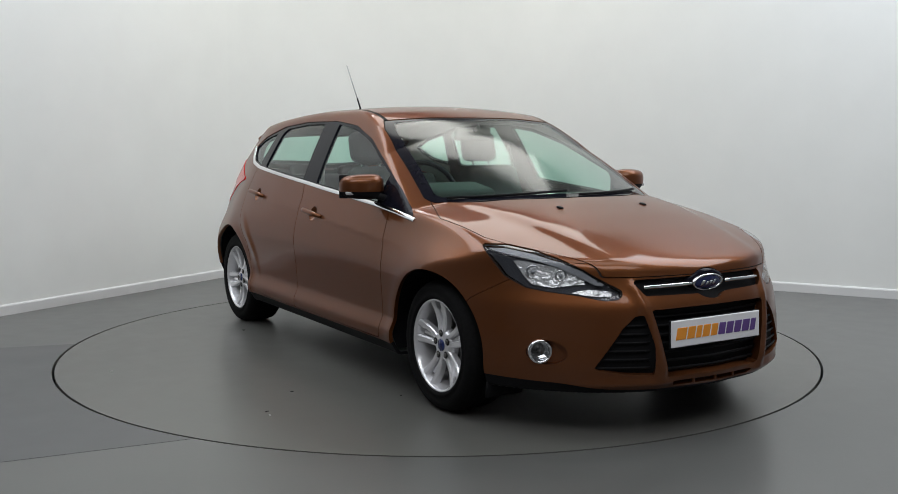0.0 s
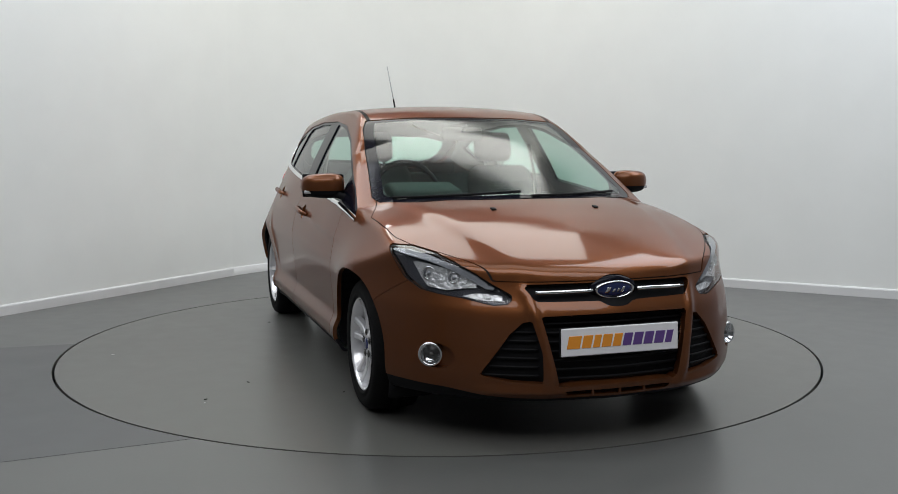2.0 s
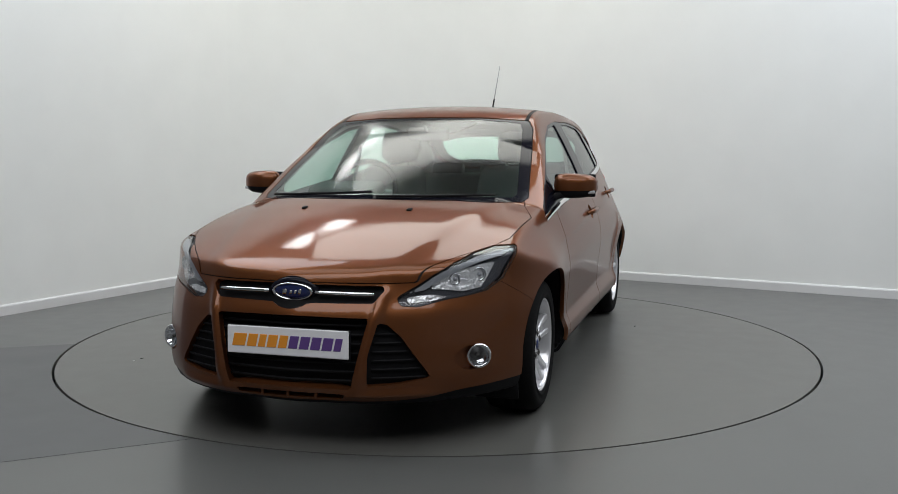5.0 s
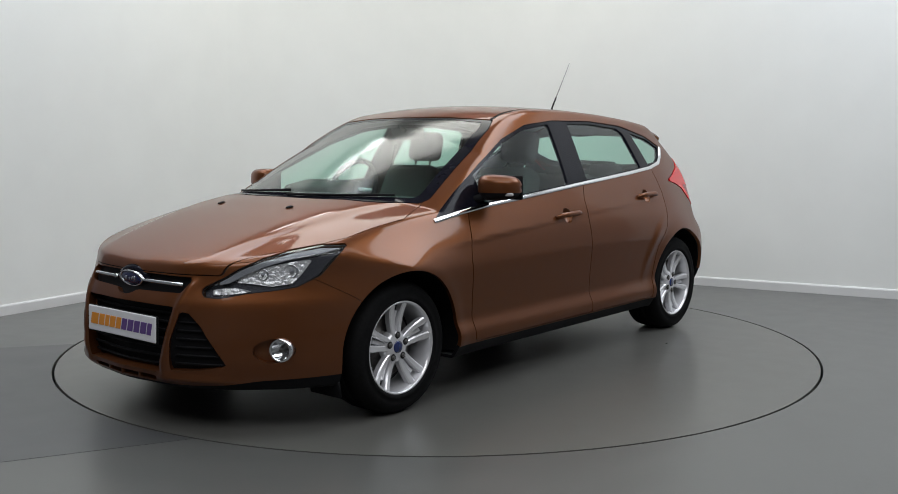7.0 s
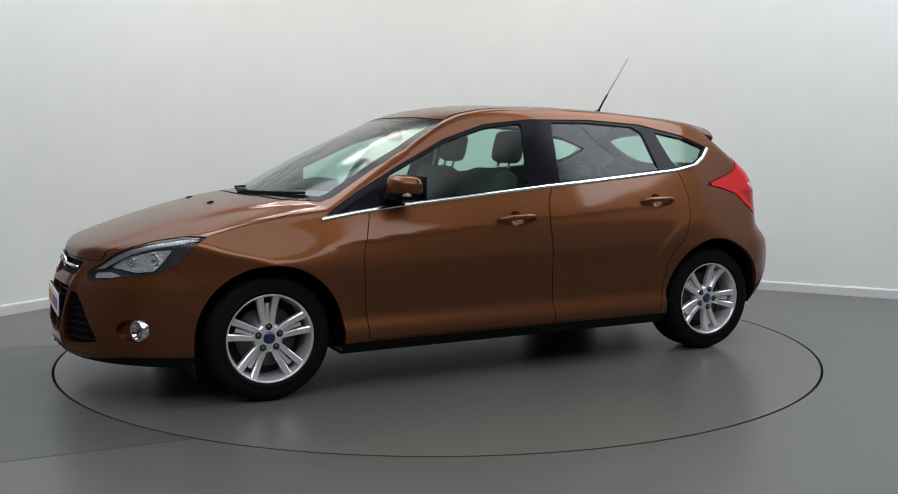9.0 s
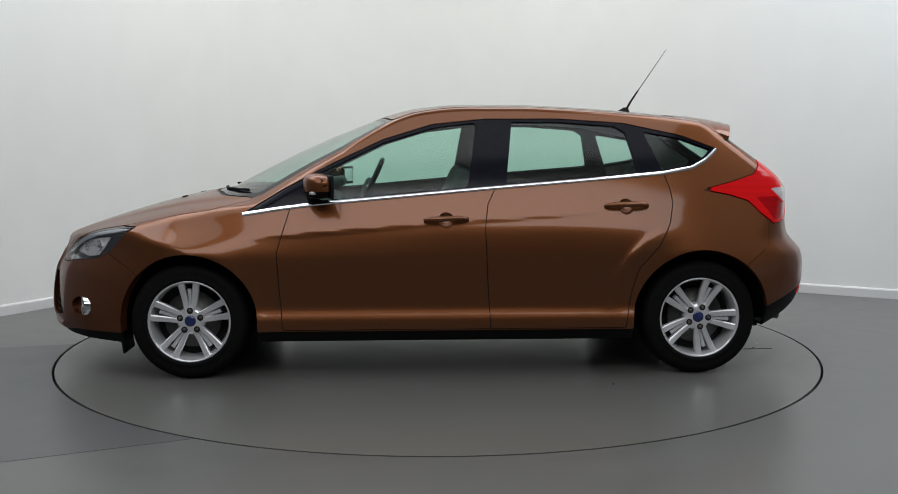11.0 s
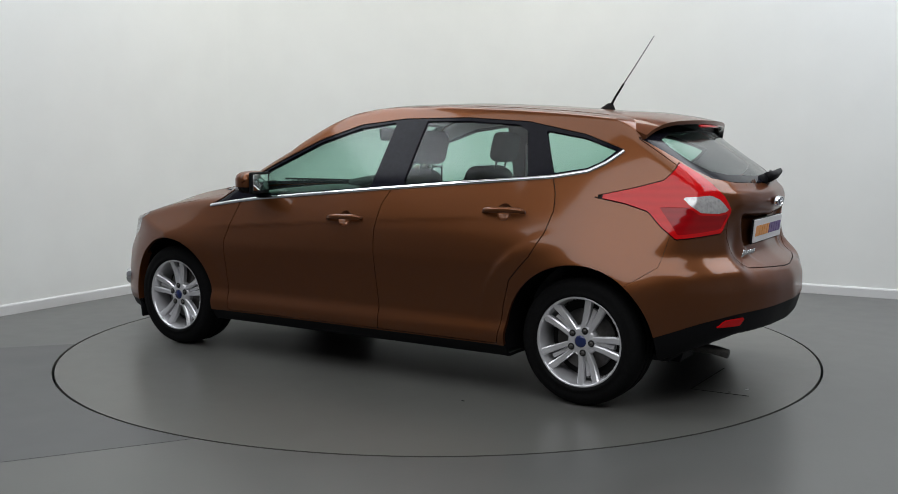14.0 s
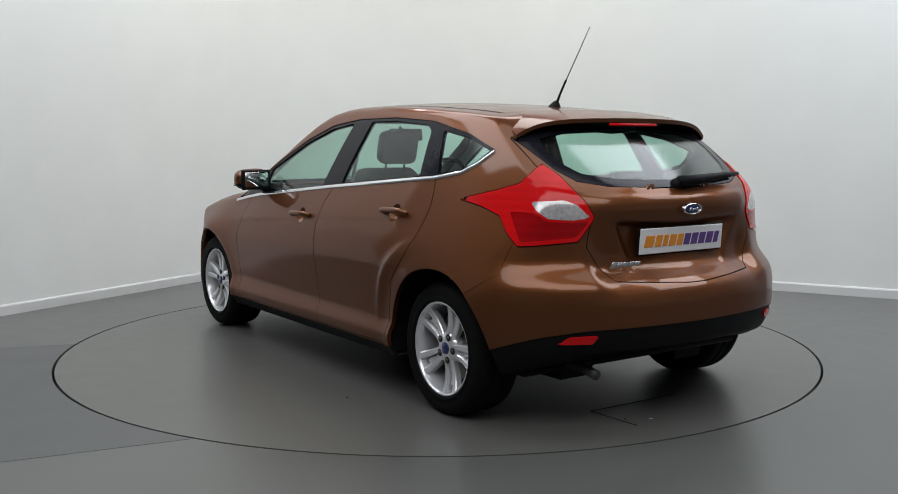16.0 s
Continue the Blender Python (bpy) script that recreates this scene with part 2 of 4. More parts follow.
tagged(new("turntable_pit", mesh("turntable_pit", pv, pf, M_PIT, smooth=False)), "black shallow pit under the turntable", "pit", kind="structure")

# ================= car body form =================
def curve(xs, ys, soft=0.04):
    """A smooth curve through rounded knots, as a function of an array."""
    g = np.arange(min(xs) - 0.5, max(xs) + 0.5, 0.005)
    p = np.interp(g, xs, ys)
    lo, hi = (ys[1] - ys[0]) / (xs[1] - xs[0]), (ys[-1] - ys[-2]) / (xs[-1] - xs[-2])
    p = np.where(g < xs[0], ys[0] + lo * (g - xs[0]), np.where(g > xs[-1], ys[-1] + hi * (g - xs[-1]), p))
    k = np.exp(-0.5 * (np.arange(-60, 61) * 0.005 / soft) ** 2)
    q = np.convolve(np.pad(p, 60, mode="reflect", reflect_type="odd"), k / k.sum(), "valid")
    return lambda a: np.interp(a, g, q)


def smax(a, b, k):
    h = np.maximum(k - np.abs(a - b), 0) / k
    return np.maximum(a, b) + h * h * h * k / 6


def smin(a, b, k):
    return -smax(-a, -b, k)


BELT = curve([-2.2, -1.45, -1.15, -0.9, -0.2, 0.67, 0.87, 1.06, 2.3], [1.12, 1.075, 1.052, 1.031, 0.976, 0.900, 0.875, 0.849, 0.69], 0.05)
PLAN = curve([-2.2, -1.9, -1.725, -1.5, -1.3, -0.9, 0.0, 0.9, 1.35, 1.55, 1.75, 2.0, 2.3], [0.87, 0.905, 0.912, 0.915, 0.912, 0.908, 0.905, 0.905, 0.918, 0.922, 0.91, 0.88, 0.84], 0.08)
SECT = curve([0.1, 0.2, 0.26, 0.31, 0.37, 0.5, 0.64, 0.78, 0.86, 0.95, 1.05, 1.3], [-0.10, -0.045, -0.008, -0.004, -0.030, -0.018, 0.0, -0.004, -0.022, -0.055, -0.10, -0.22], 0.014)
WAIST = curve([-2.2, -1.7, -1.45, -1.3, -1.0, -0.6, 0.0, 0.6, 1.06, 1.3], [0.50, 0.635, 0.700, 0.733, 0.770, 0.798, 0.812, 0.814, 0.806, 0.796], 0.08)
CREASE = curve([-2.0, -1.2, 0.0, 0.93, 1.6], [0.92, 0.888, 0.812, 0.742, 0.70], 0.05)
ROOF = curve([-2.2, -1.64, -1.28, -1.12, -0.8, -0.45, -0.05, 0.22, 0.405, 0.69, 0.92, 1.115, 1.33, 1.83], [1.235, 1.325, 1.372, 1.390, 1.415, 1.432, 1.431, 1.402, 1.352, 1.248, 1.143, 1.043, 0.930, 0.67], 0.05)
BONNET = curve([-0.5, 1.0, 1.2, 1.4, 1.6, 1.8, 1.95, 2.05, 2.13, 2.3], [1.06, 0.985, 0.962, 0.928, 0.880, 0.822, 0.773, 0.737, 0.700, 0.60], 0.04)
NOSE = curve([0.1, 0.2, 0.24, 0.30, 0.42, 0.5, 0.55, 0.6, 0.67, 0.75, 0.9], [2.12, 2.185, 2.212, 2.224, 2.214, 2.200, 2.190, 2.160, 2.135, 2.13, 2.11], 0.02)
NOSE_PLAN = curve([-0.3, 0.0, 0.3, 0.42, 0.55, 0.70, 0.78, 0.85, 0.90, 1.0], [0.035, 0.0, 0.036, 0.085, 0.160, 0.305, 0.43, 0.57, 0.72, 1.1], 0.04)
TAIL = curve([0.2, 0.30, 0.36, 0.45, 0.56, 0.62, 0.68, 0.75, 0.86, 0.94, 0.99, 1.03, 1.1, 1.2, 1.3, 1.45], [-1.92, -2.02, -2.065, -2.09, -2.09, -2.06, -1.965, -1.952, -1.970, -1.99, -1.97, -1.935, -1.84, -1.70, -1.56, -1.35], 0.016)
TAIL_SIDE = curve([0.2, 0.30, 0.36, 0.45, 0.56, 0.63, 0.67, 0.71, 0.80, 0.94, 0.99, 1.03, 1.1, 1.2, 1.3, 1.45], [-1.92, -2.02, -2.065, -2.09, -2.092, -2.078, -2.035, -1.995, -1.98, -1.975, -1.955, -1.93, -1.84, -1.70, -1.56, -1.35], 0.02)
TAIL_PLAN = curve([-0.3, 0.0, 0.26, 0.4, 0.55, 0.70, 0.77, 0.85, 0.9, 1.0], [0.03, 0.0, 0.022, 0.05, 0.10, 0.18, 0.25, 0.36, 0.48, 0.80], 0.04)
WHEEL_X, WHEEL_Z = 1.324, 0.30


def shell(x, y, z):
    """Below zero inside the body, zero on its skin."""
    y = np.sqrt(y * y + 1e-4)
    tuck = np.clip((np.abs(x) - 1.4) / 0.35, 0, 1)
    tuck = tuck * tuck * (3 - 2 * tuck) * np.clip((0.64 - z) / 0.1, 0, 1)
    low = PLAN(x) + SECT(z) * (1 - 0.75 * tuck)
    d = z - CREASE(x)
    fade = 1 / (1 + np.exp((np.abs(x + 0.15) - 1.14) / 0.04))
    low = low - (0.006 + 0.012 / (1 + np.exp(-(x - 0.35) / 0.18))) * fade * np.where(d < 0, (1 - np.exp(-(d / 0.014) ** 2)) * np.exp(-(d / 0.12) ** 2), 0)
    for s in (1, -1):
        r = np.hypot(x - s * WHEEL_X, z - WHEEL_Z)
        low = low + 0.007 * np.exp(-((r - 0.36) / 0.05) ** 2) * (z > 0.1) + 0.013 * np.exp(-((r - 0.505) / np.where(r > 0.505, 0.022, 0.05)) ** 2) * np.clip((z - 0.35) / 0.2, 0, 1) * (s < 0)
    t = z - BELT(x)
    up = WAIST(x) - 0.45 * t - 0.49 / (1 + np.exp(-(x - 1.18) / 0.09)) * smin(t, 0 * t, 0.12) - 0.22 * np.maximum(t, 0) ** 2
    side = y - smin(low, up, 0.06)
    ya = y * y
    edge = 0.62 - 0.20 * np.clip((x - 1.1) / 0.95, 0, 1)
    hood = BONNET(x) - 0.07 * ya - 0.10 * ya * ya - 0.012 / (1 + np.exp(-(y - edge) / 0.018))
    bow = np.clip((x - 0.05) / 0.5, 0, 1)
    cab = ROOF(x + bow * (0.38 * ya + 0.055)) - 0.09 * ya - 0.03 * ya * ya
    top = z - smax(hood, cab, 0.012)
    band = lambda q, lo, hi, k: 1 / (1 + np.exp(-(q - lo) / k)) / (1 + np.exp((q - hi) / k))
    fin = 0.016 * np.exp(-((y - 0.292 - 0.21 * (z - 0.26)) / 0.024) ** 2) * band(z, 0.25, 0.64, 0.012)
    lip = 0.016 * np.exp(-((z - 0.232) / 0.020) ** 2) * band(y, 0.24, 0.56, 0.02)
    front = x - (NOSE(z) - NOSE_PLAN(y) + fin + lip)
    mix = np.clip((y - 0.40) / 0.14, 0, 1)
    mix = mix * mix * (3 - 2 * mix)
    brow = 0.870 + 0.02 * y
    dish = 0.030 / (1 + np.exp((z - brow) / 0.006)) * np.clip((z - 0.64) / 0.16, 0, 1) / (1 + np.exp((y - 0.37 + 0.5 * np.maximum(brow - z, 0)) / 0.008))
    ledge = 0.007 / (1 + np.exp(-(z - 0.990 - 0.03 * y * y) / 0.004)) * band(y, -0.1, 0.50, 0.02) * (z < 1.02)
    rear = TAIL(z) * (1 - mix) + TAIL_SIDE(z) * mix + TAIL_PLAN(y) + dish + ledge - x
    under = 0.185 + 0.16 * np.clip((-x - 1.55) / 0.4, 0, 1) - z
    f = smax(side, top, 0.04)
    f = smax(f, front, 0.06)
    f = smax(f, rear, 0.07)
    return smax(f, under, 0.03)


def slope(p, e=1e-3):
    x, y, z = p.T
    g = np.stack([shell(x + e, y, z) - shell(x - e, y, z), shell(x, y + e, z) - shell(x, y - e, z), shell(x, y, z + e) - shell(x, y, z - e)], 1)
    return g / (2 * e)


def settle(p, rounds=3):
    """Move points onto the skin."""
    for _ in range(rounds):
        g = slope(p)
        p = p - (shell(*p.T) / np.maximum((g * g).sum(1), 0.05))[:, None] * g
    return p


def skin(step):
    """A fine net of triangles over the body's skin."""
    ax = [np.arange(-2.2, 2.3, step), np.arange(-0.96, 0.9601, step), np.arange(0.12, 1.5, step)]
    gx, gy, gz = np.meshgrid(*ax, indexing="ij", sparse=True)
    F = np.concatenate([shell(gx[i:i + 20], gy, gz) for i in range(0, len(ax[0]), 20)])
    S = F < 0
    n = np.array(F.shape)
    cnt = np.zeros(n - 1, int)
    for c in np.ndindex(2, 2, 2):
        cnt += S[c[0]:n[0] - 1 + c[0], c[1]:n[1] - 1 + c[1], c[2]:n[2] - 1 + c[2]]
    cell = np.argwhere((cnt > 0) & (cnt < 8))
    ids = -np.ones(n - 1, int)
    ids[tuple(cell.T)] = np.arange(len(cell))
    acc, num = np.zeros((len(cell), 3)), np.zeros(len(cell))
    for a in range(3):
        o = [b for b in range(3) if b != a]
        for c in np.ndindex(2, 2):
            p = cell.copy()
            p[:, o[0]] += c[0]
            p[:, o[1]] += c[1]
            q = p.copy()
            q[:, a] += 1
            fp, fq = F[tuple(p.T)], F[tuple(q.T)]
            hit = (fp < 0) != (fq < 0)
            w = np.where(hit, fp / np.where(hit, fp - fq, 1), 0)
            pos = p.astype(float)
            pos[:, a] += w
            acc += pos * hit[:, None]
            num += hit
    V = acc / num[:, None] * step + np.array([a[0] for a in ax])
    V = settle(V)
    quads = []
    for a in range(3):
        o = [(a + 1) % 3, (a + 2) % 3]
        lo = [slice(None)] * 3
        hi = [slice(None)] * 3
        lo[a], hi[a] = slice(0, -1), slice(1, None)
        d = S[tuple(lo)] != S[tuple(hi)]
        e = np.argwhere(d)
        e = e[(e[:, o[0]] > 0) & (e[:, o[1]] > 0) & (e[:, o[0]] < n[o[0]] - 1) & (e[:, o[1]] < n[o[1]] - 1)]
        ring = []
        for s, t in ((-1, -1), (0, -1), (0, 0), (-1, 0)):
            c = e.copy()
            c[:, o[0]] += s
            c[:, o[1]] += t
            ring.append(ids[tuple(c.T)])
        q = np.stack(ring, 1)
        inside = S[tuple(e.T)]
        q[~inside] = q[~inside][:, ::-1]
        quads.append(q)
    q = np.concatenate(quads)
    return V, np.concatenate([q[:, [0, 1, 2]], q[:, [0, 2, 3]]])


def divide(V, tris, d):
    """Cut triangles along d = 0. Returns the points, the triangles with d < 0 and those with d > 0."""
    s = d > 0
    c = s[tris].sum(1)
    keep, drop = [tris[c == 0]], [tris[c == 3]]
    pts = [V]
    base = len(V)
    mixed = [(tris[c == 1], True), (tris[c == 2], False)]
    for tr, lone_out in mixed:
        if not len(tr):
            continue
        at = np.argmax(s[tr] == lone_out, 1)
        tr = tr[np.arange(len(tr))[:, None], (at[:, None] + np.arange(3)) % 3]
        new_ids = []
        for b in (1, 2):
            e = np.sort(tr[:, [0, b]], 1)
            key, inv = np.unique(e, axis=0, return_inverse=True)
            inv = inv.ravel()
            da, db = d[key[:, 0]], d[key[:, 1]]
            w = np.clip(da / (da - db), 0.0, 1.0)[:, None]
            pts.append(V[key[:, 0]] * (1 - w) + V[key[:, 1]] * w)
            new_ids.append(base + inv)
            base += len(key)
        p, q = new_ids
        tip = np.stack([tr[:, 0], p, q], 1)
        rest = np.concatenate([np.stack([p, tr[:, 1], tr[:, 2]], 1), np.stack([p, tr[:, 2], q], 1)])
        (drop if lone_out else keep).append(tip)
        (keep if lone_out else drop).append(rest)
    return np.concatenate(pts), np.concatenate(keep), np.concatenate(drop)


def poly(u, w, pts):
    """Signed distance to a closed outline, below zero inside."""
    d2 = np.full(u.shape, 1e9)
    inside = np.zeros(u.shape, bool)
    n = len(pts)
    for i in range(n):
        (ax, ay), (bx, by) = pts[i], pts[(i + 1) % n]
        ex, ey = bx - ax, by - ay
        t = np.clip(((u - ax) * ex + (w - ay) * ey) / (ex * ex + ey * ey + 1e-12), 0, 1)
        d2 = np.minimum(d2, (u - ax - t * ex) ** 2 + (w - ay - t * ey) ** 2)
        inside ^= ((ay > w) != (by > w)) & (u < ex * (w - ay) / (ey if abs(ey) > 1e-12 else 1e-12) + ax)
    return np.where(inside, -1, 1) * np.sqrt(d2)


V, TRI = skin(0.016)


# ================= car: panels cut from the form =================
car = empty("car")
tagged(car, "copper brown metallic five-door hatchback parked on the turntable", "car")

FAR = 9.0
DLO = [(1.05, 0.853), (0.872, 0.880), (0.667, 0.906), (-0.207, 0.983), (-0.894, 1.038), (-1.136, 1.058), (-1.302, 1.086), (-1.38, 1.125), (-1.452, 1.182),
       (-1.257, 1.254), (-0.947, 1.318), (-0.598, 1.341), (-0.207, 1.340), (0.074, 1.311), (0.331, 1.232), (0.596, 1.107), (0.835, 0.982)]
LAMP_F = [(-0.815, 0.782), (-0.967, 0.782), (-1.134, 0.764), (-1.30, 0.732), (-1.43, 0.692), (-1.53, 0.652), (-1.645, 0.612), (-1.655, 0.598), (-1.64, 0.582),
          (-1.56, 0.577), (-1.394, 0.598), (-1.229, 0.609), (-1.098, 0.622), (-0.965, 0.665)]
LAMP_R = [(-0.59, 0.967), (-0.824, 1.008), (-0.984, 1.042), (-1.105, 1.122), (-1.215, 1.072), (-1.37, 0.968), (-1.425, 0.905), (-1.33, 0.808), (-0.987, 0.788),
          (-0.918, 0.84), (-0.866, 0.907), (-0.748, 0.94)]
REVERSE = [(-1.055, 0.968), (-1.25, 0.976), (-1.325, 0.955), (-1.405, 0.904), (-1.30, 0.895), (-1.16, 0.902), (-1.10, 0.930)]
BRAKE = [(-0.93, 0.925), (-1.08, 0.925), (-1.15, 0.892), (-1.30, 0.884), (-1.40, 0.893), (-1.32, 0.825), (-1.0, 0.806)]
SCREEN = [(-0.3, 0.952), (0.4, 0.946), (0.680, 0.928), (0.700, 0.945), (0.650, 1.12), (0.598, 1.285), (0.56, 1.332), (0.3, 1.349), (-0.3, 1.354)]
BACKLIGHT = [(-0.3, 1.022), (0.13, 1.022), (0.385, 1.033), (0.50, 1.054), (0.55, 1.10), (0.578, 1.17), (0.600, 1.228), (0.40, 1.292), (-0.3, 1.338)]
GRILLE_UP = [(-0.3, 0.664), (0.36, 0.655), (0.372, 0.64), (0.335, 0.590), (-0.3, 0.583)]
GRILLE_LOW = [(-0.3, 0.546), (0.325, 0.535), (0.262, 0.258), (-0.3, 0.263)]
SLOT = [(-0.3, 0.245), (0.235, 0.237), (0.225, 0.216), (-0.3, 0.218)]
VENT = [(0.362, 0.518), (0.392, 0.511), (0.444, 0.462), (0.548, 0.305), (0.535, 0.296), (0.44, 0.278), (0.325, 0.272), (0.330, 0.393)]
BONNET_EDGE = [(0.85, -0.3), (2.3, -0.3), (2.3, 0.44), (2.07, 0.445), (2.02, 0.476), (1.957, 0.526), (1.881, 0.582), (1.781, 0.647), (1.678, 0.708), (1.562, 0.748),
               (1.405, 0.757), (1.217, 0.768), (1.06, 0.705), (0.93, 0.665)]
DOOR_F = [(0.5, 1.0), (0.76, 0.94), (0.80, 0.89), (0.868, 0.657), (0.856, 0.44), (0.842, 0.262), (-0.219, 0.262), (-0.204, 0.48), (-0.189, 0.775), (-0.205, 0.90), (-0.25, 0.985), (-0.25, 1.1)]
DOOR_R = [(-0.25, 1.1), (-0.25, 0.985), (-0.205, 0.90), (-0.189, 0.775), (-0.204, 0.48), (-0.219, 0.262), (-0.92, 0.262), (-0.95, 0.45), (-0.985, 0.572),
          (-1.09, 0.688), (-1.15, 0.80), (-1.174, 0.90), (-1.165, 0.975), (-1.139, 1.05), (-1.1, 1.12)]
HATCH = [(-0.3, 1.5), (0.42, 1.295), (0.604, 1.232), (0.606, 1.118), (0.55, 1.0), (0.492, 0.881), (0.509, 0.784), (0.45, 0.688), (0.41, 0.643), (0.06, 0.622), (-0.3, 0.622)]
BUMPER_F = [(1.75, 0.645), (1.60, 0.556), (1.55, 0.50), (1.55, 0.0), (2.5, 0.0), (2.5, 0.75), (1.95, 0.72)]
BUMPER_R = [(-1.55, 0.575), (-1.688, 0.668), (-1.715, 0.80), (-1.9, 0.82), (-2.4, 0.82), (-2.4, 0.0), (-1.45, 0.0)]
HEM = curve([-2.2, -1.97, -1.86, -1.68, -1.45, -1.2, 0, 1.2, 1.65, 1.95, 2.10, 2.3], [0.465, 0.452, 0.424, 0.358, 0.30, 0.252, 0.252, 0.252, 0.243, 0.236, 0.208, 0.206], 0.02)

rest = TRI
pieces = {}


def take(name, dist, seam=0.0):
    """Cut the part of the remaining skin where dist(x, |y|, z) < 0; a seam leaves a dark joint round it."""
    global V, rest
    x, y, z = V.T
    d = dist(x, np.abs(y), z)
    V, got, rest = divide(V, rest, d)
    pieces[name] = got
    if seam:
        x, y, z = V.T
        d = dist(x, np.abs(y), z) - seam
        V, ring, rest = divide(V, rest, d)
        pieces.setdefault("seam", []).append(ring)


def shrink(name, into, dist):
    """Cut an inner field out of a piece that was taken."""
    global V
    x, y, z = V.T
    V, inner, outer = divide(V, pieces[name], dist(x, np.abs(y), z))
    pieces[into], pieces[name] = inner, outer


take("arch", lambda x, a, z: np.minimum(np.hypot(x - WHEEL_X, np.maximum(z - WHEEL_Z, 0)) - 0.352, np.hypot(x + WHEEL_X, np.maximum(z - WHEEL_Z, 0)) - 0.362) + FAR * (a < 0.45))
take("screen", lambda x, a, z: poly(a, z, SCREEN) + FAR * (x < 0), 0.004)
take("backlight", lambda x, a, z: poly(a, z, BACKLIGHT) + FAR * (x > -1.3), 0.004)
take("daylight", lambda x, a, z: poly(x, z, DLO) + FAR * (a < 0.4))
take("headlamp", lambda x, a, z: poly(a - x, z, LAMP_F) + FAR * (x < 1.3), 0.005)
take("taillamp", lambda x, a, z: poly(a + x, z, LAMP_R) + FAR * (x > -1.2), 0.005)
take("grille_up", lambda x, a, z: np.minimum(poly(a, z, GRILLE_UP), np.hypot(a / 1.55, z - 0.626) - 0.062) + FAR * (x < 1.8))
take("grille_low", lambda x, a, z: poly(a, z, GRILLE_LOW) + FAR * (x < 1.8))
take("slot", lambda x, a, z: poly(a, z, SLOT) + FAR * (x < 1.8))
take("vent", lambda x, a, z: poly(a, z, VENT) + FAR * (x < 1.8))
take("fog_pocket", lambda x, a, z: (np.hypot((a - x + 1.235) / 1.41 / 0.088, (z - 0.36) / 0.050) - 1) * 0.05 + FAR * (x < 1.6))
take("reflector", lambda x, a, z: poly(a, z, [(0.675, 0.397), (0.637, 0.427), (0.525, 0.431), (0.545, 0.395)]) + FAR * (x > -1.6))
take("lower_trim", lambda x, a, z: z - HEM(x))
HANDLES = (("front_door", 0.008, 0.818, 4), ("rear_door", -0.926, 0.884, 3))
take("handle_cup", lambda x, a, z: np.minimum(np.hypot(x - HANDLES[0][1], z - HANDLES[0][2]), np.hypot(x - HANDLES[1][1], z - HANDLES[1][2])) - 0.041 + FAR * (a < 0.5))
take("bonnet", lambda x, a, z: np.maximum(poly(x, a, BONNET_EDGE), 0.667 - z), 0.004)
take("door_f", lambda x, a, z: poly(x, z, DOOR_F) + FAR * (a < 0.45), 0.0048)
take("door_r", lambda x, a, z: poly(x, z, DOOR_R) + FAR * (a < 0.45), 0.0048)
take("hatch", lambda x, a, z: poly(a, z, HATCH) + FAR * (x > -1.25), 0.004)
take("bumper_f", lambda x, a, z: poly(x, z, BUMPER_F), 0.002)
take("bumper_r", lambda x, a, z: poly(x, z, BUMPER_R), 0.002)
take("roof_joint", lambda x, a, z: np.maximum(np.maximum(np.abs(a - 0.535 - 0.04 * x) - 0.011, x - 0.40), -1.30 - x) + FAR * (z < 1.2))
pieces["shell"] = rest

SCREEN_CLEAR = [(-0.3, 0.964), (0.4, 0.960), (0.635, 0.950), (0.648, 0.965), (0.600, 1.12), (0.548, 1.285), (0.52, 1.322), (0.3, 1.341), (-0.3, 1.346)]
shrink("screen", "screen_clear", lambda x, a, z: poly(a, z, SCREEN_CLEAR))
BACK_CLEAR = [(-0.3, 1.055), (0.13, 1.055), (0.36, 1.066), (0.455, 1.085), (0.50, 1.125), (0.515, 1.19), (0.50, 1.232), (0.36, 1.262), (-0.3, 1.290)]
shrink("backlight", "back_clear", lambda x, a, z: poly(a, z, BACK_CLEAR))
PANES = {
    "front_pane": [(0.655, 0.90), (0.672, 1.055), (0.56, 1.105), (0.33, 1.215), (0.074, 1.293), (-0.16, 1.322), (-0.105, 0.965)],
    "rear_pane": [(-0.305, 0.99), (-0.350, 1.326), (-0.598, 1.326), (-0.90, 1.303), (-0.955, 1.27), (-1.01, 1.05), (-0.9, 1.036)],
    "quarter_pane": [(-1.135, 1.072), (-1.05, 1.275), (-1.257, 1.238), (-1.42, 1.180), (-1.36, 1.13), (-1.295, 1.098)],
}
for key, outline in PANES.items():
    shrink("daylight", key, lambda x, a, z, outline=outline: np.maximum(poly(x, z, outline), poly(x, z, DLO) + 0.012))
shrink("taillamp", "reverse_lens", lambda x, a, z: poly(a + x, z, REVERSE))
shrink("taillamp", "brake_lens", lambda x, a, z: poly(a + x, z, BRAKE))
V = settle(V, 2)
NRM = slope(V)
NRM /= np.linalg.norm(NRM, axis=1)[:, None]


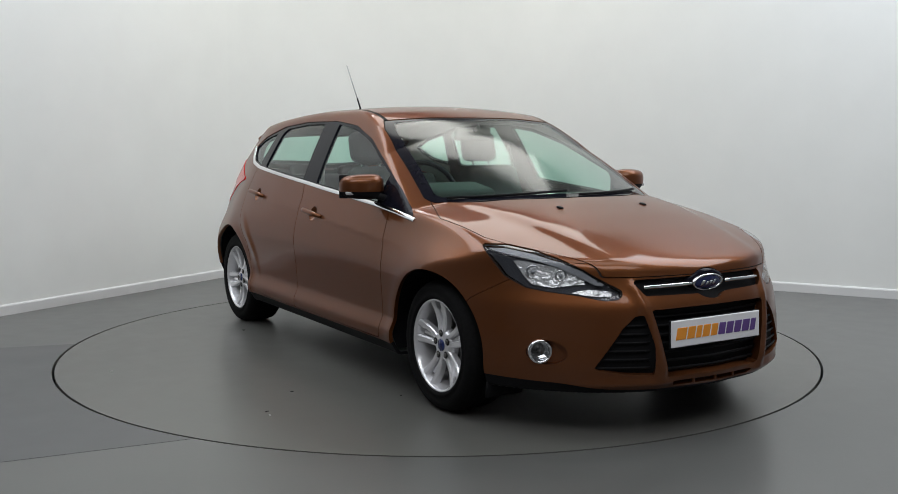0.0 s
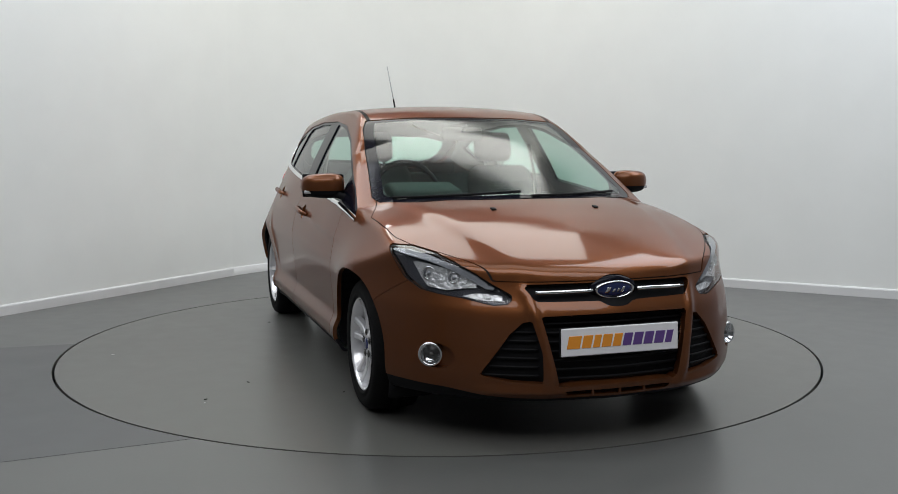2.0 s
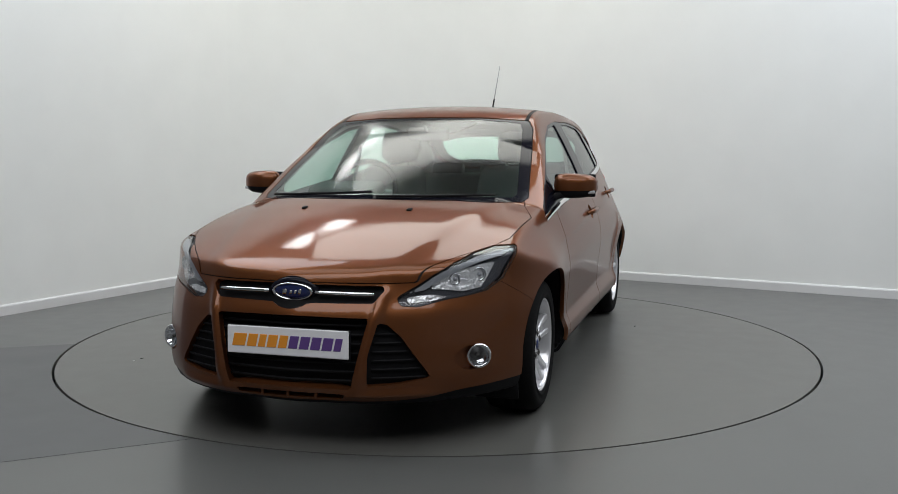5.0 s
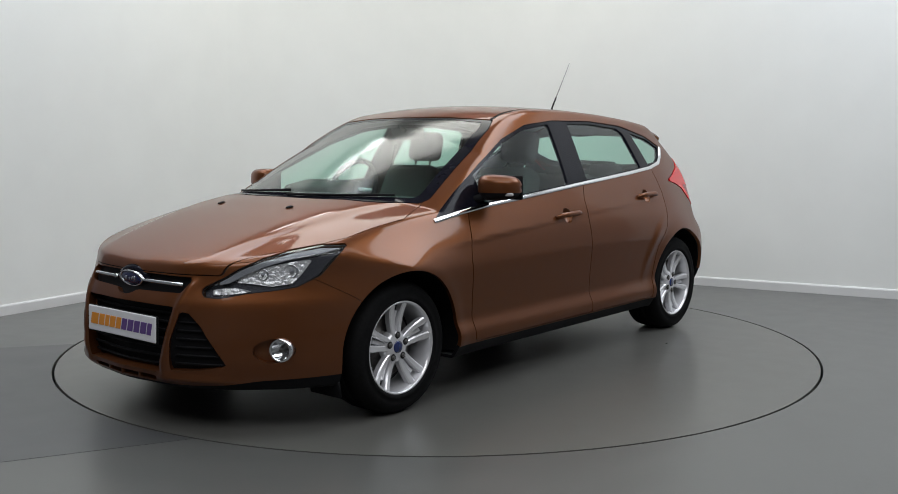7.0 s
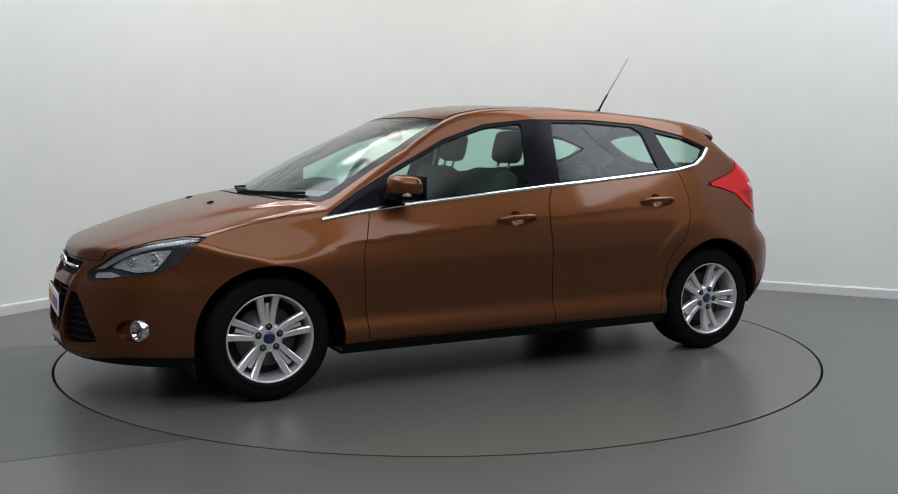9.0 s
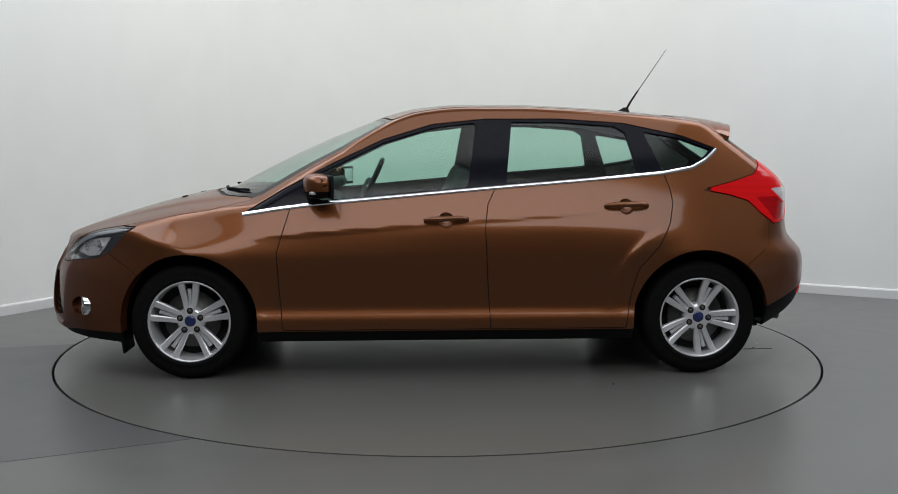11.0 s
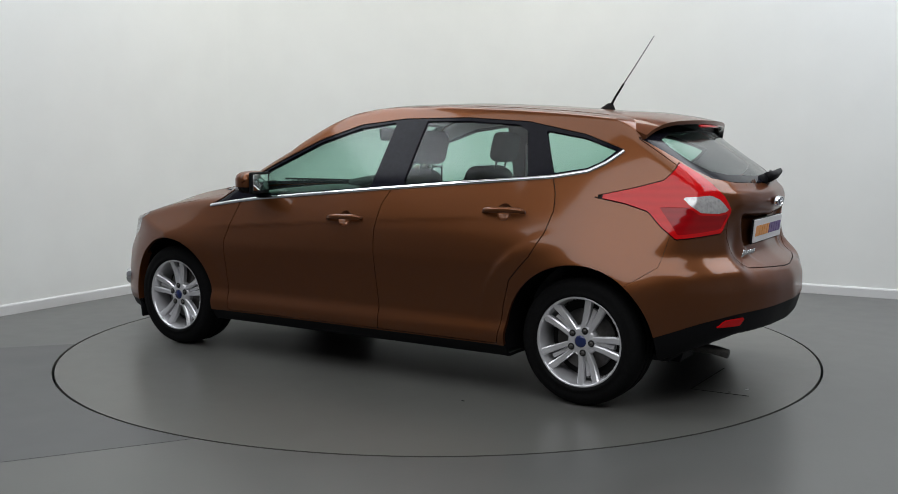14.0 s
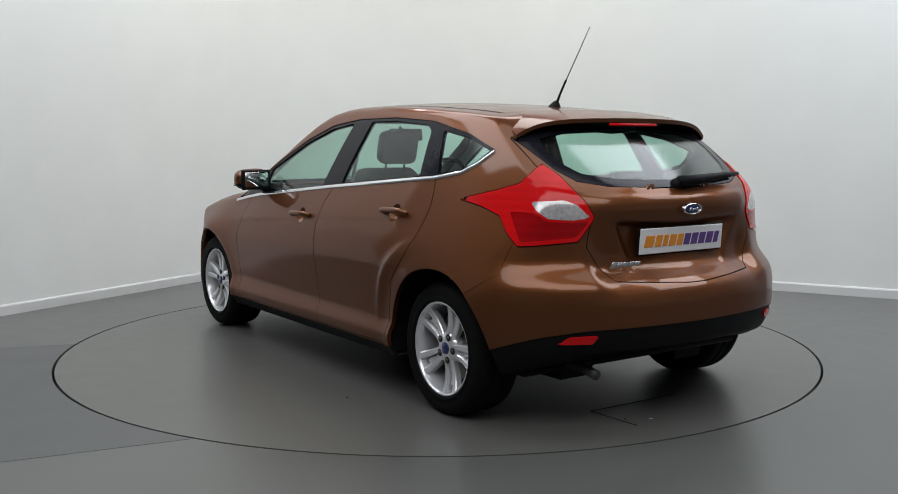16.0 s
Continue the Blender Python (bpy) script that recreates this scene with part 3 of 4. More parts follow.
def cloth(name, tri, material, out=0.0, thick=0.0):
    """Mesh of cut triangles, moved along the normal and given an inner side and edges where thick."""
    used, inv = np.unique(tri, return_inverse=True)
    t = inv.reshape(-1, 3)
    n = NRM[used]
    p = V[used] + n * out
    verts, faces, norms = [p], [t], [n]
    mats = [np.zeros(len(t), int)]
    if thick:
        k = len(p)
        verts.append(p - n * thick)
        norms.append(-n)
        faces.append(t[:, ::-1] + k)
        mats.append(np.ones(len(t), int))
        e = np.concatenate([t[:, [0, 1]], t[:, [1, 2]], t[:, [2, 0]]])
        keyed = np.sort(e, 1)
        _, first, count = np.unique(keyed, axis=0, return_index=True, return_counts=True)
        b = e[first[count == 1]]
        quad = np.stack([p[b[:, 1]], p[b[:, 0]], p[b[:, 0]] - n[b[:, 0]] * thick, p[b[:, 1]] - n[b[:, 1]] * thick], 1)
        qn = np.cross(quad[:, 1] - quad[:, 0], quad[:, 3] - quad[:, 0])
        qn /= np.maximum(np.linalg.norm(qn, axis=1), 1e-9)[:, None]
        verts.append(quad.reshape(-1, 3))
        norms.append(np.repeat(qn, 4, 0))
        r = 2 * k + 4 * np.arange(len(b))[:, None]
        faces += [r + np.array([0, 1, 2]), r + np.array([0, 2, 3])]
        mats.append(np.zeros(2 * len(b), int))
    me = mesh(name, np.concatenate(verts), np.concatenate(faces), material, np.concatenate(norms))
    if thick:
        me.polygons.foreach_set("material_index", np.concatenate(mats).astype(np.int32))
    return me


def halves(tri):
    left = V[tri][:, :, 1].mean(1) > 0
    return tri[left], tri[~left]


PANEL = [M_PAINT, M_LINER]
TOP = [M_PAINT, M_HEADLINING]
part("body_shell", cloth("body_shell", pieces["shell"], TOP, 0, 0.02), car)
part("bonnet", cloth("bonnet", pieces["bonnet"], PANEL, 0, 0.02), car)
tailgate = part("tailgate", cloth("tailgate", pieces["hatch"], PANEL, 0, 0.02), car)
part("front_bumper", cloth("front_bumper", pieces["bumper_f"], PANEL, 0, 0.05), car)
part("rear_bumper", cloth("rear_bumper", pieces["bumper_r"], PANEL, 0, 0.02), car)
part("panel_joint", cloth("panel_joint", np.concatenate(pieces["seam"]), M_SEAM_SHADE, -0.007), car, "thin dark joints between the panels")
for tri in halves(pieces["roof_joint"]):
    part("roof_moulding", cloth("roof_moulding", tri, [M_PLASTIC, M_LINER], -0.002, 0.015), car, "black rubber roof moulding")
doors = {}
for key, nm in (("door_f", "front_door"), ("door_r", "rear_door")):
    for s, tri in zip((1, -1), halves(pieces[key])):
        doors[nm, s] = part(nm, cloth(nm, tri, PANEL, 0, 0.02), car)
low = pieces["lower_trim"]
cx_ = V[low][:, :, 0].mean(1)
part("front_lip", cloth("front_lip", low[cx_ > WHEEL_X], [M_PLASTIC, M_LINER], -0.004, 0.015), car, "black plastic lower lip")
part("rear_valance", cloth("rear_valance", low[cx_ < -WHEEL_X], [M_PLASTIC, M_LINER], -0.004, 0.015), car, "black plastic lower bumper")
for tri in halves(low[np.abs(cx_) <= WHEEL_X]):
    part("sill", cloth("sill", tri, [M_PLASTIC, M_LINER], -0.006, 0.015), car, "black plastic sill")

# glass
part("windscreen", cloth("windscreen", pieces["screen_clear"], M_GLASS, -0.003), car, "green tinted windscreen glass")
part("windscreen_border", cloth("windscreen_border", pieces["screen"], [M_TRIM, M_LINER], -0.002, 0.012), car, "black windscreen edge")
part("rear_window", cloth("rear_window", pieces["back_clear"], M_GLASS, -0.004), tailgate, "green tinted rear window")
part("rear_window_border", cloth("rear_window_border", pieces["backlight"], [M_TRIM, M_LINER], -0.002, 0.012), tailgate, "black rear window edge")
for s, tri in zip((1, -1), halves(pieces["daylight"])):
    part("window_frame", cloth("window_frame", tri, [M_TRIM, M_LINER], -0.005, 0.022), car, "gloss black window frame")
for key, nm, own in (("front_pane", "front_side_window", "front_door"), ("rear_pane", "rear_side_window", "rear_door"), ("quarter_pane", "quarter_window", "")):
    for s, tri in zip((1, -1), halves(pieces[key])):
        part(nm, cloth(nm, tri, M_GLASS, -0.012), doors.get((own, s), car), "green tinted side glass")

# openings in the nose
part("upper_grille", cloth("upper_grille", pieces["grille_up"], M_PLASTIC, -0.024), car, "black grille opening")
grille = part("lower_grille", cloth("lower_grille", pieces["grille_low"], M_PLASTIC, -0.052), car, "black lower grille")
part("lower_slot", cloth("lower_slot", pieces["slot"], M_PLASTIC, -0.02), car)


def nose_x(y, z, back=0.0):
    return float(NOSE(z) - NOSE_PLAN(abs(y)) - back)


def across(y0, y1, z0, z1, back, r, n=13):
    pts = []
    for i in range(n):
        t = i / (n - 1)
        y, z = y0 + (y1 - y0) * t, z0 + (z1 - z0) * t
        pts.append((nose_x(y, z, back), y, z))
    return tube(pts, r, 8)


for k in range(7):
    z = 0.285 + 0.036 * k
    w = 0.268 + (z - 0.258) * 0.22
    part("slat", mesh("slat", *across(-w, w, z, z, 0.038, 0.006), M_PLASTIC), grille)
for s, tri in zip((1, -1), halves(pieces["vent"])):
    vent = part("corner_vent", cloth("corner_vent", tri, M_PLASTIC, -0.024), car, "black slatted corner vent")
    for k in range(6):
        z = 0.302 + 0.034 * k
        part("slat", mesh("slat", *across(s * 0.335, s * (0.535 - (z - 0.302) * 0.66), z, z, 0.016, 0.005, 9), M_PLASTIC), vent)
for y in (-0.115, 0.0, 0.115):
    part("slot_divider", from_bm("slot_divider", box_bm(0.024, 0.010, 0.032, 0.002, 1), M_PAINT), car, "", pose(nose_x(y, 0.232, 0.013), y, 0.232))
for s in (1, -1):
    part("chrome_bar", mesh("chrome_bar", *across(s * 0.10, s * 0.332, 0.628, 0.624, -0.002, 0.0085, 11), M_CHROME), car, "chrome grille bar")

M_BEZEL = vary(mat("lamp_bezel", (0.055, 0.058, 0.070), 0.3, 0.2), 60, 0.1)
M_BLADE = vary(mat("lamp_blade", (0.24, 0.25, 0.27), 0.4, 0.1), 40, 0.08)
M_REFL = vary(mat("lamp_reflector", (0.92, 0.93, 0.95), 0.14, 0.6, Specular_IOR_Level=1.0), 30, 0.08, 0.05, bump=1.0, bump_scale=42)
M_REFL.node_tree.nodes["Bump"].inputs["Distance"].default_value = 0.012

# fog lamps
def skin_y(x, z, lo=0.3, hi=1.0):
    for _ in range(40):
        m = 0.5 * (lo + hi)
        if float(shell(np.array([x]), np.array([m]), np.array([z]))[0]) < 0:
            lo = m
        else:
            hi = m
    return lo


for s, tri in zip((1, -1), halves(pieces["fog_pocket"])):
    part("fog_pocket", cloth("fog_pocket", tri, [M_PAINT, M_LINER], -0.030, 0.004), car, "paint-coloured fog lamp pocket")
    m = pose(1.893, s * 0.698, 0.362) @ pose(0, 0, 0, 0, 0, (-90 + 24) if s > 0 else (-90 - 24))
    fog = part("fog_lamp", mesh("fog_lamp", *lathe([(0.030, -0.02), (0.040, 0.014), (0.046, 0.017), (0.051, 0.010), (0.052, -0.02)], 32), M_CHROME), car, "round chrome-ringed fog lamp", m)
    part("reflector_bowl", mesh("reflector_bowl", *lathe([(0.0, -0.015), (0.012, -0.013), (0.030, -0.002), (0.040, 0.012)], 24), M_CHROME), fog)
    part("bulb_shield", mesh("bulb_shield", *lathe([(0.0, 0.006), (0.008, 0.004), (0.010, -0.012)], 16), M_DISCBRAKE), fog)
    part("lens", mesh("lens", *lathe([(0.0, 0.018), (0.024, 0.016), (0.041, 0.012)], 24), M_LENS), fog)

# headlights: dark housing with chrome fields behind a clear lens
REFL_A = [(-1.0, 0.731), (-1.12, 0.724), (-1.242, 0.709), (-1.366, 0.684), (-1.485, 0.642), (-1.369, 0.636), (-1.258, 0.624), (-1.127, 0.633), (-1.074, 0.666)]
REFL_B = [(-1.35, 0.608), (-1.463, 0.621), (-1.60, 0.614), (-1.60, 0.592), (-1.45, 0.598)]
BLADE = [(-0.83, 0.778), (-0.967, 0.777), (-1.134, 0.759), (-1.30, 0.727), (-1.43, 0.687), (-1.53, 0.647), (-1.60, 0.625), (-1.50, 0.636), (-1.40, 0.670), (-1.29, 0.702), (-1.13, 0.736), (-0.96, 0.757)]
for s, tri in zip((1, -1), halves(pieces["headlamp"])):
    lens = part("headlight", cloth("headlight", tri, M_LENS, 0.0), car, "clear swept-back headlight with chrome reflectors")
    back = part("housing", cloth("housing", tri, M_BEZEL, -0.03), lens, "dark grey lamp housing")
    x, y, z = V.T
    for nm, outline, dep in (("main_reflector", REFL_A, -0.022), ("indicator_reflector", REFL_B, -0.020), ("blade", BLADE, -0.008)):
        d = poly(np.abs(y) - x, z, outline)
        keepV, keepN = V, NRM
        V, got, _ = divide(V, tri, d)
        NRM = slope(V)
        NRM /= np.linalg.norm(NRM, axis=1)[:, None]
        part(nm, cloth(nm, got, [M_BLADE if nm == "blade" else M_REFL, M_BEZEL], dep, 0.006), lens, "satin silver lamp blade" if nm == "blade" else "faceted chrome reflector")
        V, NRM = keepV, keepN
    def lamp_point(u, zz, deep):
        for yy in np.arange(0.40, 0.85, 0.002):
            if shell(np.array([yy - u]), np.array([yy]), np.array([zz]))[0] > 0:
                break
        return yy - u - deep, s * (yy - deep), zz

    for u, zz, r in ((-1.135, 0.680, 0.027), (-1.30, 0.668, 0.022)):
        bowl = mesh("bulb_bowl", *lathe([(0.0, -0.016), (r * 0.45, -0.013), (r * 0.8, -0.004), (r, 0.003), (r * 1.1, 0.0)], 24), M_CHROME)
        at = Matrix.Translation(lamp_point(u, zz, 0.014)) @ pose(0, 0, 0, 0, 0, -90 + s * 35)
        part("bulb_bowl", bowl, lens, "", at)
        part("bulb_shield", mesh("bulb_shield", *lathe([(0.0, 0.008), (r * 0.3, 0.006), (r * 0.36, -0.012)], 16), M_BLADE), lens, "", at)

# tail lights
for s, tri, rev, brk in zip((1, -1), halves(pieces["taillamp"]), halves(pieces["reverse_lens"]), halves(pieces["brake_lens"])):
    lamp = part("tail_light", cloth("tail_light", tri, [M_RED, M_LINER], 0.004, 0.02), car, "red wrap-around tail light")
    part("reversing_lens", cloth("reversing_lens", rev, [M_CLEARLAMP, M_LINER], 0.005, 0.02), lamp, "clear reversing lens")
    part("brake_lens", cloth("brake_lens", brk, [M_DEEPRED, M_LINER], 0.002, 0.02), lamp, "deep red brake light lens")
for tri in halves(pieces["reflector"]):
    part("rear_reflector", cloth("rear_reflector", tri, [M_RED, M_LINER], 0.003, 0.01), car, "red bumper reflector")

# ================= car: fittings =================
# chrome strip under the side windows
for s in (1, -1):
    path = []
    line = DLO[:9]
    for i in range(len(line) - 1):
        for t in np.linspace(0, 1, 9)[:-1]:
            path.append((line[i][0] + (line[i + 1][0] - line[i][0]) * t, line[i][1] + (line[i + 1][1] - line[i][1]) * t))
    path.append(line[-1])
    v, f = [], []
    for i, (x, z) in enumerate(path):
        z = z - 0.004
        y0, y1 = skin_y(x, z - 0.009), skin_y(x, z + 0.009)
        up = Vector((path[min(i + 1, len(path) - 1)][0] - path[max(i - 1, 0)][0], path[min(i + 1, len(path) - 1)][1] - path[max(i - 1, 0)][1])).normalized()
        nx, nz = up.y, -up.x
        if nz < 0:
            nx, nz = -nx, -nz
        for o, h in ((-0.010, -0.003), (-0.009, 0.004), (0.0, 0.0065), (0.009, 0.004), (0.010, -0.003)):
            xx, zz = x + nx * o, z + nz * o
            v.append((xx, s * (skin_y(xx, zz) + h), zz))
    for i in range(len(path) - 1):
        for q in range(4):
            quad = (i * 5 + q, i * 5 + q + 1, i * 5 + q + 6, i * 5 + q + 5)
            f.append(quad if s > 0 else quad[::-1])
    part("window_strip", mesh("window_strip", v, f, M_CHROME), car, "bright chrome strip under the windows")

# door handles
def handle_mesh():
    bm = bmesh.new()
    n = 13
    rings = []
    for i in range(n):
        t = i / (n - 1) * 2 - 1
        w = 0.0145 * (1 - 0.35 * t ** 4)
        y = 0.030 * (1 - t ** 6) + 0.004
        ring = []
        for a in range(10):
            q = 2 * math.pi * a / 10
            ring.append(bm.verts.new((t * 0.115, y + 0.010 * math.cos(q), w * math.sin(q) + 0.004 * t)))
        rings.append(ring)
    for i in range(n - 1):
        for a in range(10):
            bm.faces.new((rings[i][a], rings[i][(a + 1) % 10], rings[i + 1][(a + 1) % 10], rings[i + 1][a]))
    bm.faces.new(rings[0])
    bm.faces.new(rings[-1][::-1])
    bmesh.ops.recalc_face_normals(bm, faces=bm.faces)
    return from_bm("handle", bm, M_PAINT)


HANDLE = handle_mesh()
for s in (1, -1):
    for nm, hx, hz, tilt in HANDLES:
        y = skin_y(hx, hz)
        lean = math.degrees(math.atan2(skin_y(hx, hz - 0.03) - skin_y(hx, hz + 0.03), 0.06))
        m = pose(hx, s * y, hz, 0, tilt, 0) @ pose(0, 0, 0, 0, 0, 0 if s > 0 else 180) @ pose(0, 0, 0, lean, 0, 0)
        h = part("door_handle", HANDLE, doors[nm, s], "", m)
        tri = pieces["handle_cup"]
        mid = V[tri].mean(1)
        tri = tri[(mid[:, 1] * s > 0) & (np.abs(mid[:, 0] - hx) < 0.1)]
        used, inv = np.unique(tri, return_inverse=True)
        rr = np.hypot(V[used][:, 0] - hx, V[used][:, 2] - hz) / 0.041
        dip = 0.026 * np.clip(1 - rr ** 4, 0, 1)
        part("handle_cup", mesh("handle_cup", V[used] - NRM[used] * dip[:, None], inv.reshape(-1, 3), M_PAINT), doors[nm, s])

# door mirrors
def mirror_bm(sx, sy, sz):
    bm = bmesh.new()
    bmesh.ops.create_uvsphere(bm, u_segments=40, v_segments=24, radius=1)
    for p in bm.verts:
        c = p.co
        q = [math.copysign(abs(k) ** 0.62, k) for k in c]
        x = q[0] * sx * (1.0 if q[0] > 0 else 0.72)
        p.co = Vector((x - 0.03 * abs(q[1]) ** 2 * (q[0] > 0), q[1] * sy, q[2] * sz * (1 - 0.10 * q[1])))
    return bm


for s in (1, -1):
    bm = mirror_bm(0.075, 0.112, 0.064)
    body = bmesh.ops.bisect_plane(bm, geom=bm.verts[:] + bm.edges[:] + bm.faces[:], plane_co=(0, 0, -0.022), plane_no=(0, 0, 1), clear_inner=True)
    if s < 0:
        for p in bm.verts:
            p.co.y = -p.co.y
        bmesh.ops.reverse_faces(bm, faces=bm.faces)
    at = pose(0.655, s * 0.886, 0.992, 0, 0, s * 15)
    mirror = part("door_mirror", from_bm("door_mirror", bm, M_PAINT), car, "paint-coloured door mirror", at)
    bm = mirror_bm(0.072, 0.108, 0.061)
    bmesh.ops.bisect_plane(bm, geom=bm.verts[:] + bm.edges[:] + bm.faces[:], plane_co=(0, 0, -0.020), plane_no=(0, 0, 1), clear_outer=True)
    if s < 0:
        for p in bm.verts:
            p.co.y = -p.co.y
        bmesh.ops.reverse_faces(bm, faces=bm.faces)
    part("lower_shell", from_bm("lower_shell", bm, M_PLASTIC), mirror, "black lower mirror shell")
    bm = box_bm(0.034, 0.072, 0.017, 0.005, 2, (0.045, s * 0.054, -0.029))
    for p in bm.verts:
        p.co.x -= 3.2 * (abs(p.co.y) - 0.03) ** 2 if abs(p.co.y) > 0.03 else 0
    part("indicator", from_bm("indicator", bm, M_CLEARLAMP), mirror, "clear indicator strip")
    bm = box_bm(0.018, 0.212, 0.118, 0.007, 2)
    part("mirror_bezel", from_bm("mirror_bezel", bm, M_PLASTIC), mirror, "black mirror bezel", pose(-0.052, 0, 0.0))
    bm = box_bm(0.004, 0.172, 0.088, 0.0018, 1)
    part("mirror_glass", from_bm("mirror_glass", bm, M_CHROME), mirror, "silvered mirror glass", pose(-0.0605, 0, 0.002))
    bm = box_bm(0.075, 0.13, 0.035, 0.012, 2)
    part("mirror_arm", from_bm("mirror_arm", bm, M_PLASTIC), mirror, "black mirror foot", pose(0.005, -s * 0.12, -0.058, s * 18, 0, 0))

# wheels
TYRE = [(0.208, 0.024), (0.216, 0.034), (0.228, 0.038), (0.232, 0.034), (0.250, 0.037), (0.272, 0.034), (0.286, 0.024), (0.294, 0.010), (0.2985, -0.002), (0.300, -0.02),
        (0.3005, -0.05), (0.2975, -0.052), (0.2975, -0.058), (0.301, -0.06), (0.301, -0.10), (0.2975, -0.102), (0.2975, -0.108), (0.3005, -0.11), (0.300, -0.15),
        (0.294, -0.18), (0.27, -0.20), (0.21, -0.19)]
RIM = [(0.190, -0.19), (0.188, -0.06), (0.192, -0.01), (0.199, 0.014), (0.202, 0.026), (0.208, 0.030), (0.213, 0.027), (0.212, 0.012)]
ME_TYRE = mesh("tyre", *lathe(TYRE, 72), M_RUBBER)
ME_RIM = mesh("rim", *lathe(RIM, 72), M_ALLOY)
ME_BRAKE = mesh("brake_disc", *lathe([(0.03, -0.045), (0.075, -0.045), (0.08, -0.06), (0.145, -0.06), (0.146, -0.075), (0.06, -0.08)], 48), M_DISCBRAKE)
# flat black disc standing in for the shade behind the spokes
ME_WHEEL_SHADE = mesh("wheel_shade_disc", *lathe([(0.0, -0.10), (0.188, -0.10)], 40), M_SEAM_SHADE)
ME_HUB = mesh("hub", *lathe([(0.0, 0.004), (0.030, 0.004), (0.050, 0.002), (0.066, -0.004), (0.074, -0.02), (0.074, -0.045)], 40), M_ALLOY)
ME_CAP = mesh("centre_cap", *lathe([(0.0, 0.011), (0.020, 0.010), (0.027, 0.007), (0.030, 0.002)], 28), M_BLUE)
ME_NUT = mesh("wheel_nut", *lathe([(0.0, 0.010), (0.007, 0.009), (0.010, 0.006), (0.011, -0.004)], 6), M_DISCBRAKE)
# no real recess: black disc paints the shade round each nut
ME_NUT_SHADE = mesh("nut_well_shade", *lathe([(0.0, 0.0045), (0.0155, 0.0045), (0.0165, 0.003)], 16), M_SEAM_SHADE)


def arm_bm(r0, r1, o0, o1, w0, w1, z0=0.002, z1=0.020):
    """A tapered spoke from radius r0 to r1, offset sideways from o0 to o1."""
    bm = bmesh.new()
    rings = []
    for i in range(7):
        t = i / 6
        r, o, w = r0 + (r1 - r0) * t, o0 + (o1 - o0) * t, w0 + (w1 - w0) * t
        y = z0 + (z1 - z0) * t ** 1.6 - 0.010 * math.sin(math.pi * t)
        rings.append([bm.verts.new(c) for c in ((o - w, y - 0.030, r), (o - w, y - 0.005, r), (o - w * 0.62, y, r), (o + w * 0.62, y, r), (o + w, y - 0.005, r), (o + w, y - 0.030, r))])
    for a, b in zip(rings, rings[1:]):
        for q in range(6):
            bm.faces.new((a[q], a[(q + 1) % 6], b[(q + 1) % 6], b[q]))
    bm.faces.new(rings[0][::-1])
    bm.faces.new(rings[-1])
    bmesh.ops.recalc_face_normals(bm, faces=bm.faces)
    return bm


def mirrored(bm):
    for p in bm.verts:
        p.co.x = -p.co.x
    bmesh.ops.reverse_faces(bm, faces=bm.faces)
    return bm


ME_ARM_A = from_bm("spoke", arm_bm(0.042, 0.203, 0.0155, 0.0405, 0.0115, 0.0180), M_ALLOY, angle=25)
ME_ARM_B = from_bm("spoke", mirrored(arm_bm(0.042, 0.203, 0.0155, 0.0405, 0.0115, 0.0180)), M_ALLOY, angle=25)
ME_PRONG = from_bm("spoke", arm_bm(0.050, 0.165, 0.0, 0.0, 0.010, 0.0105, -0.010, -0.004), M_ALLOY, angle=25)


def wheel(sx, sy, turn):
    w = part("wheel", ME_TYRE, car, "silver alloy wheel with a black tyre", pose(sx * WHEEL_X, sy * 0.822, WHEEL_Z, 0, 0, 0 if sy > 0 else 180))
    rim = part("rim", ME_RIM, w, "silver multi-spoke alloy rim")
    part("brake_disc", ME_BRAKE, w, "dark iron brake disc")
    part("inner_shade_disc", ME_WHEEL_SHADE, w)
    part("hub", ME_HUB, w)
    part("centre_cap", ME_CAP, w, "blue centre cap")
    for k in range(5):
        a = turn + 72 * k
        for me in (ME_ARM_A, ME_ARM_B, ME_PRONG):
            part("spoke", me, w, "", pose(0, 0, 0, 0, a, 0))
        m = pose(0, 0, 0, 0, a, 0) @ pose(0, 0, 0.054)
        part("nut_well_shade", ME_NUT_SHADE, w, "", m)
        part("wheel_nut", ME_NUT, w, "", m)


wheel(1, 1, 1)
wheel(-1, 1, -23)
wheel(1, -1, 6)
wheel(-1, -1, 30)

# wheel housings and floor pan
for sx in (1, -1):
    for sy in (1, -1):
        n, r = 24, 0.372
        v, f = [], []
        for i in range(n + 1):
            a = math.radians(-20 + 220 * i / n)
            xx, zz = sx * WHEEL_X + r * math.cos(a), WHEEL_Z + r * math.sin(a)
            for y in (0.45, skin_y(xx, zz) - 0.03):
                v.append((xx, sy * y, zz))
        for i in range(n):
            f.append((2 * i, 2 * i + 1, 2 * i + 3, 2 * i + 2))
        f.append(tuple(range(0, 2 * n + 2, 2)))
        part("wheel_housing", mesh("wheel_housing", v, f, M_PLASTIC, smooth=False), car, "black wheel housing")
for s in (1, -1):
    part("wheel_deflector", from_bm("wheel_deflector", box_bm(0.012, 0.19, 0.075, 0.004, 1), M_PLASTIC), car, "black rubber deflector before the wheel", pose(1.672, s * 0.72, 0.168, 0, 8, 0))
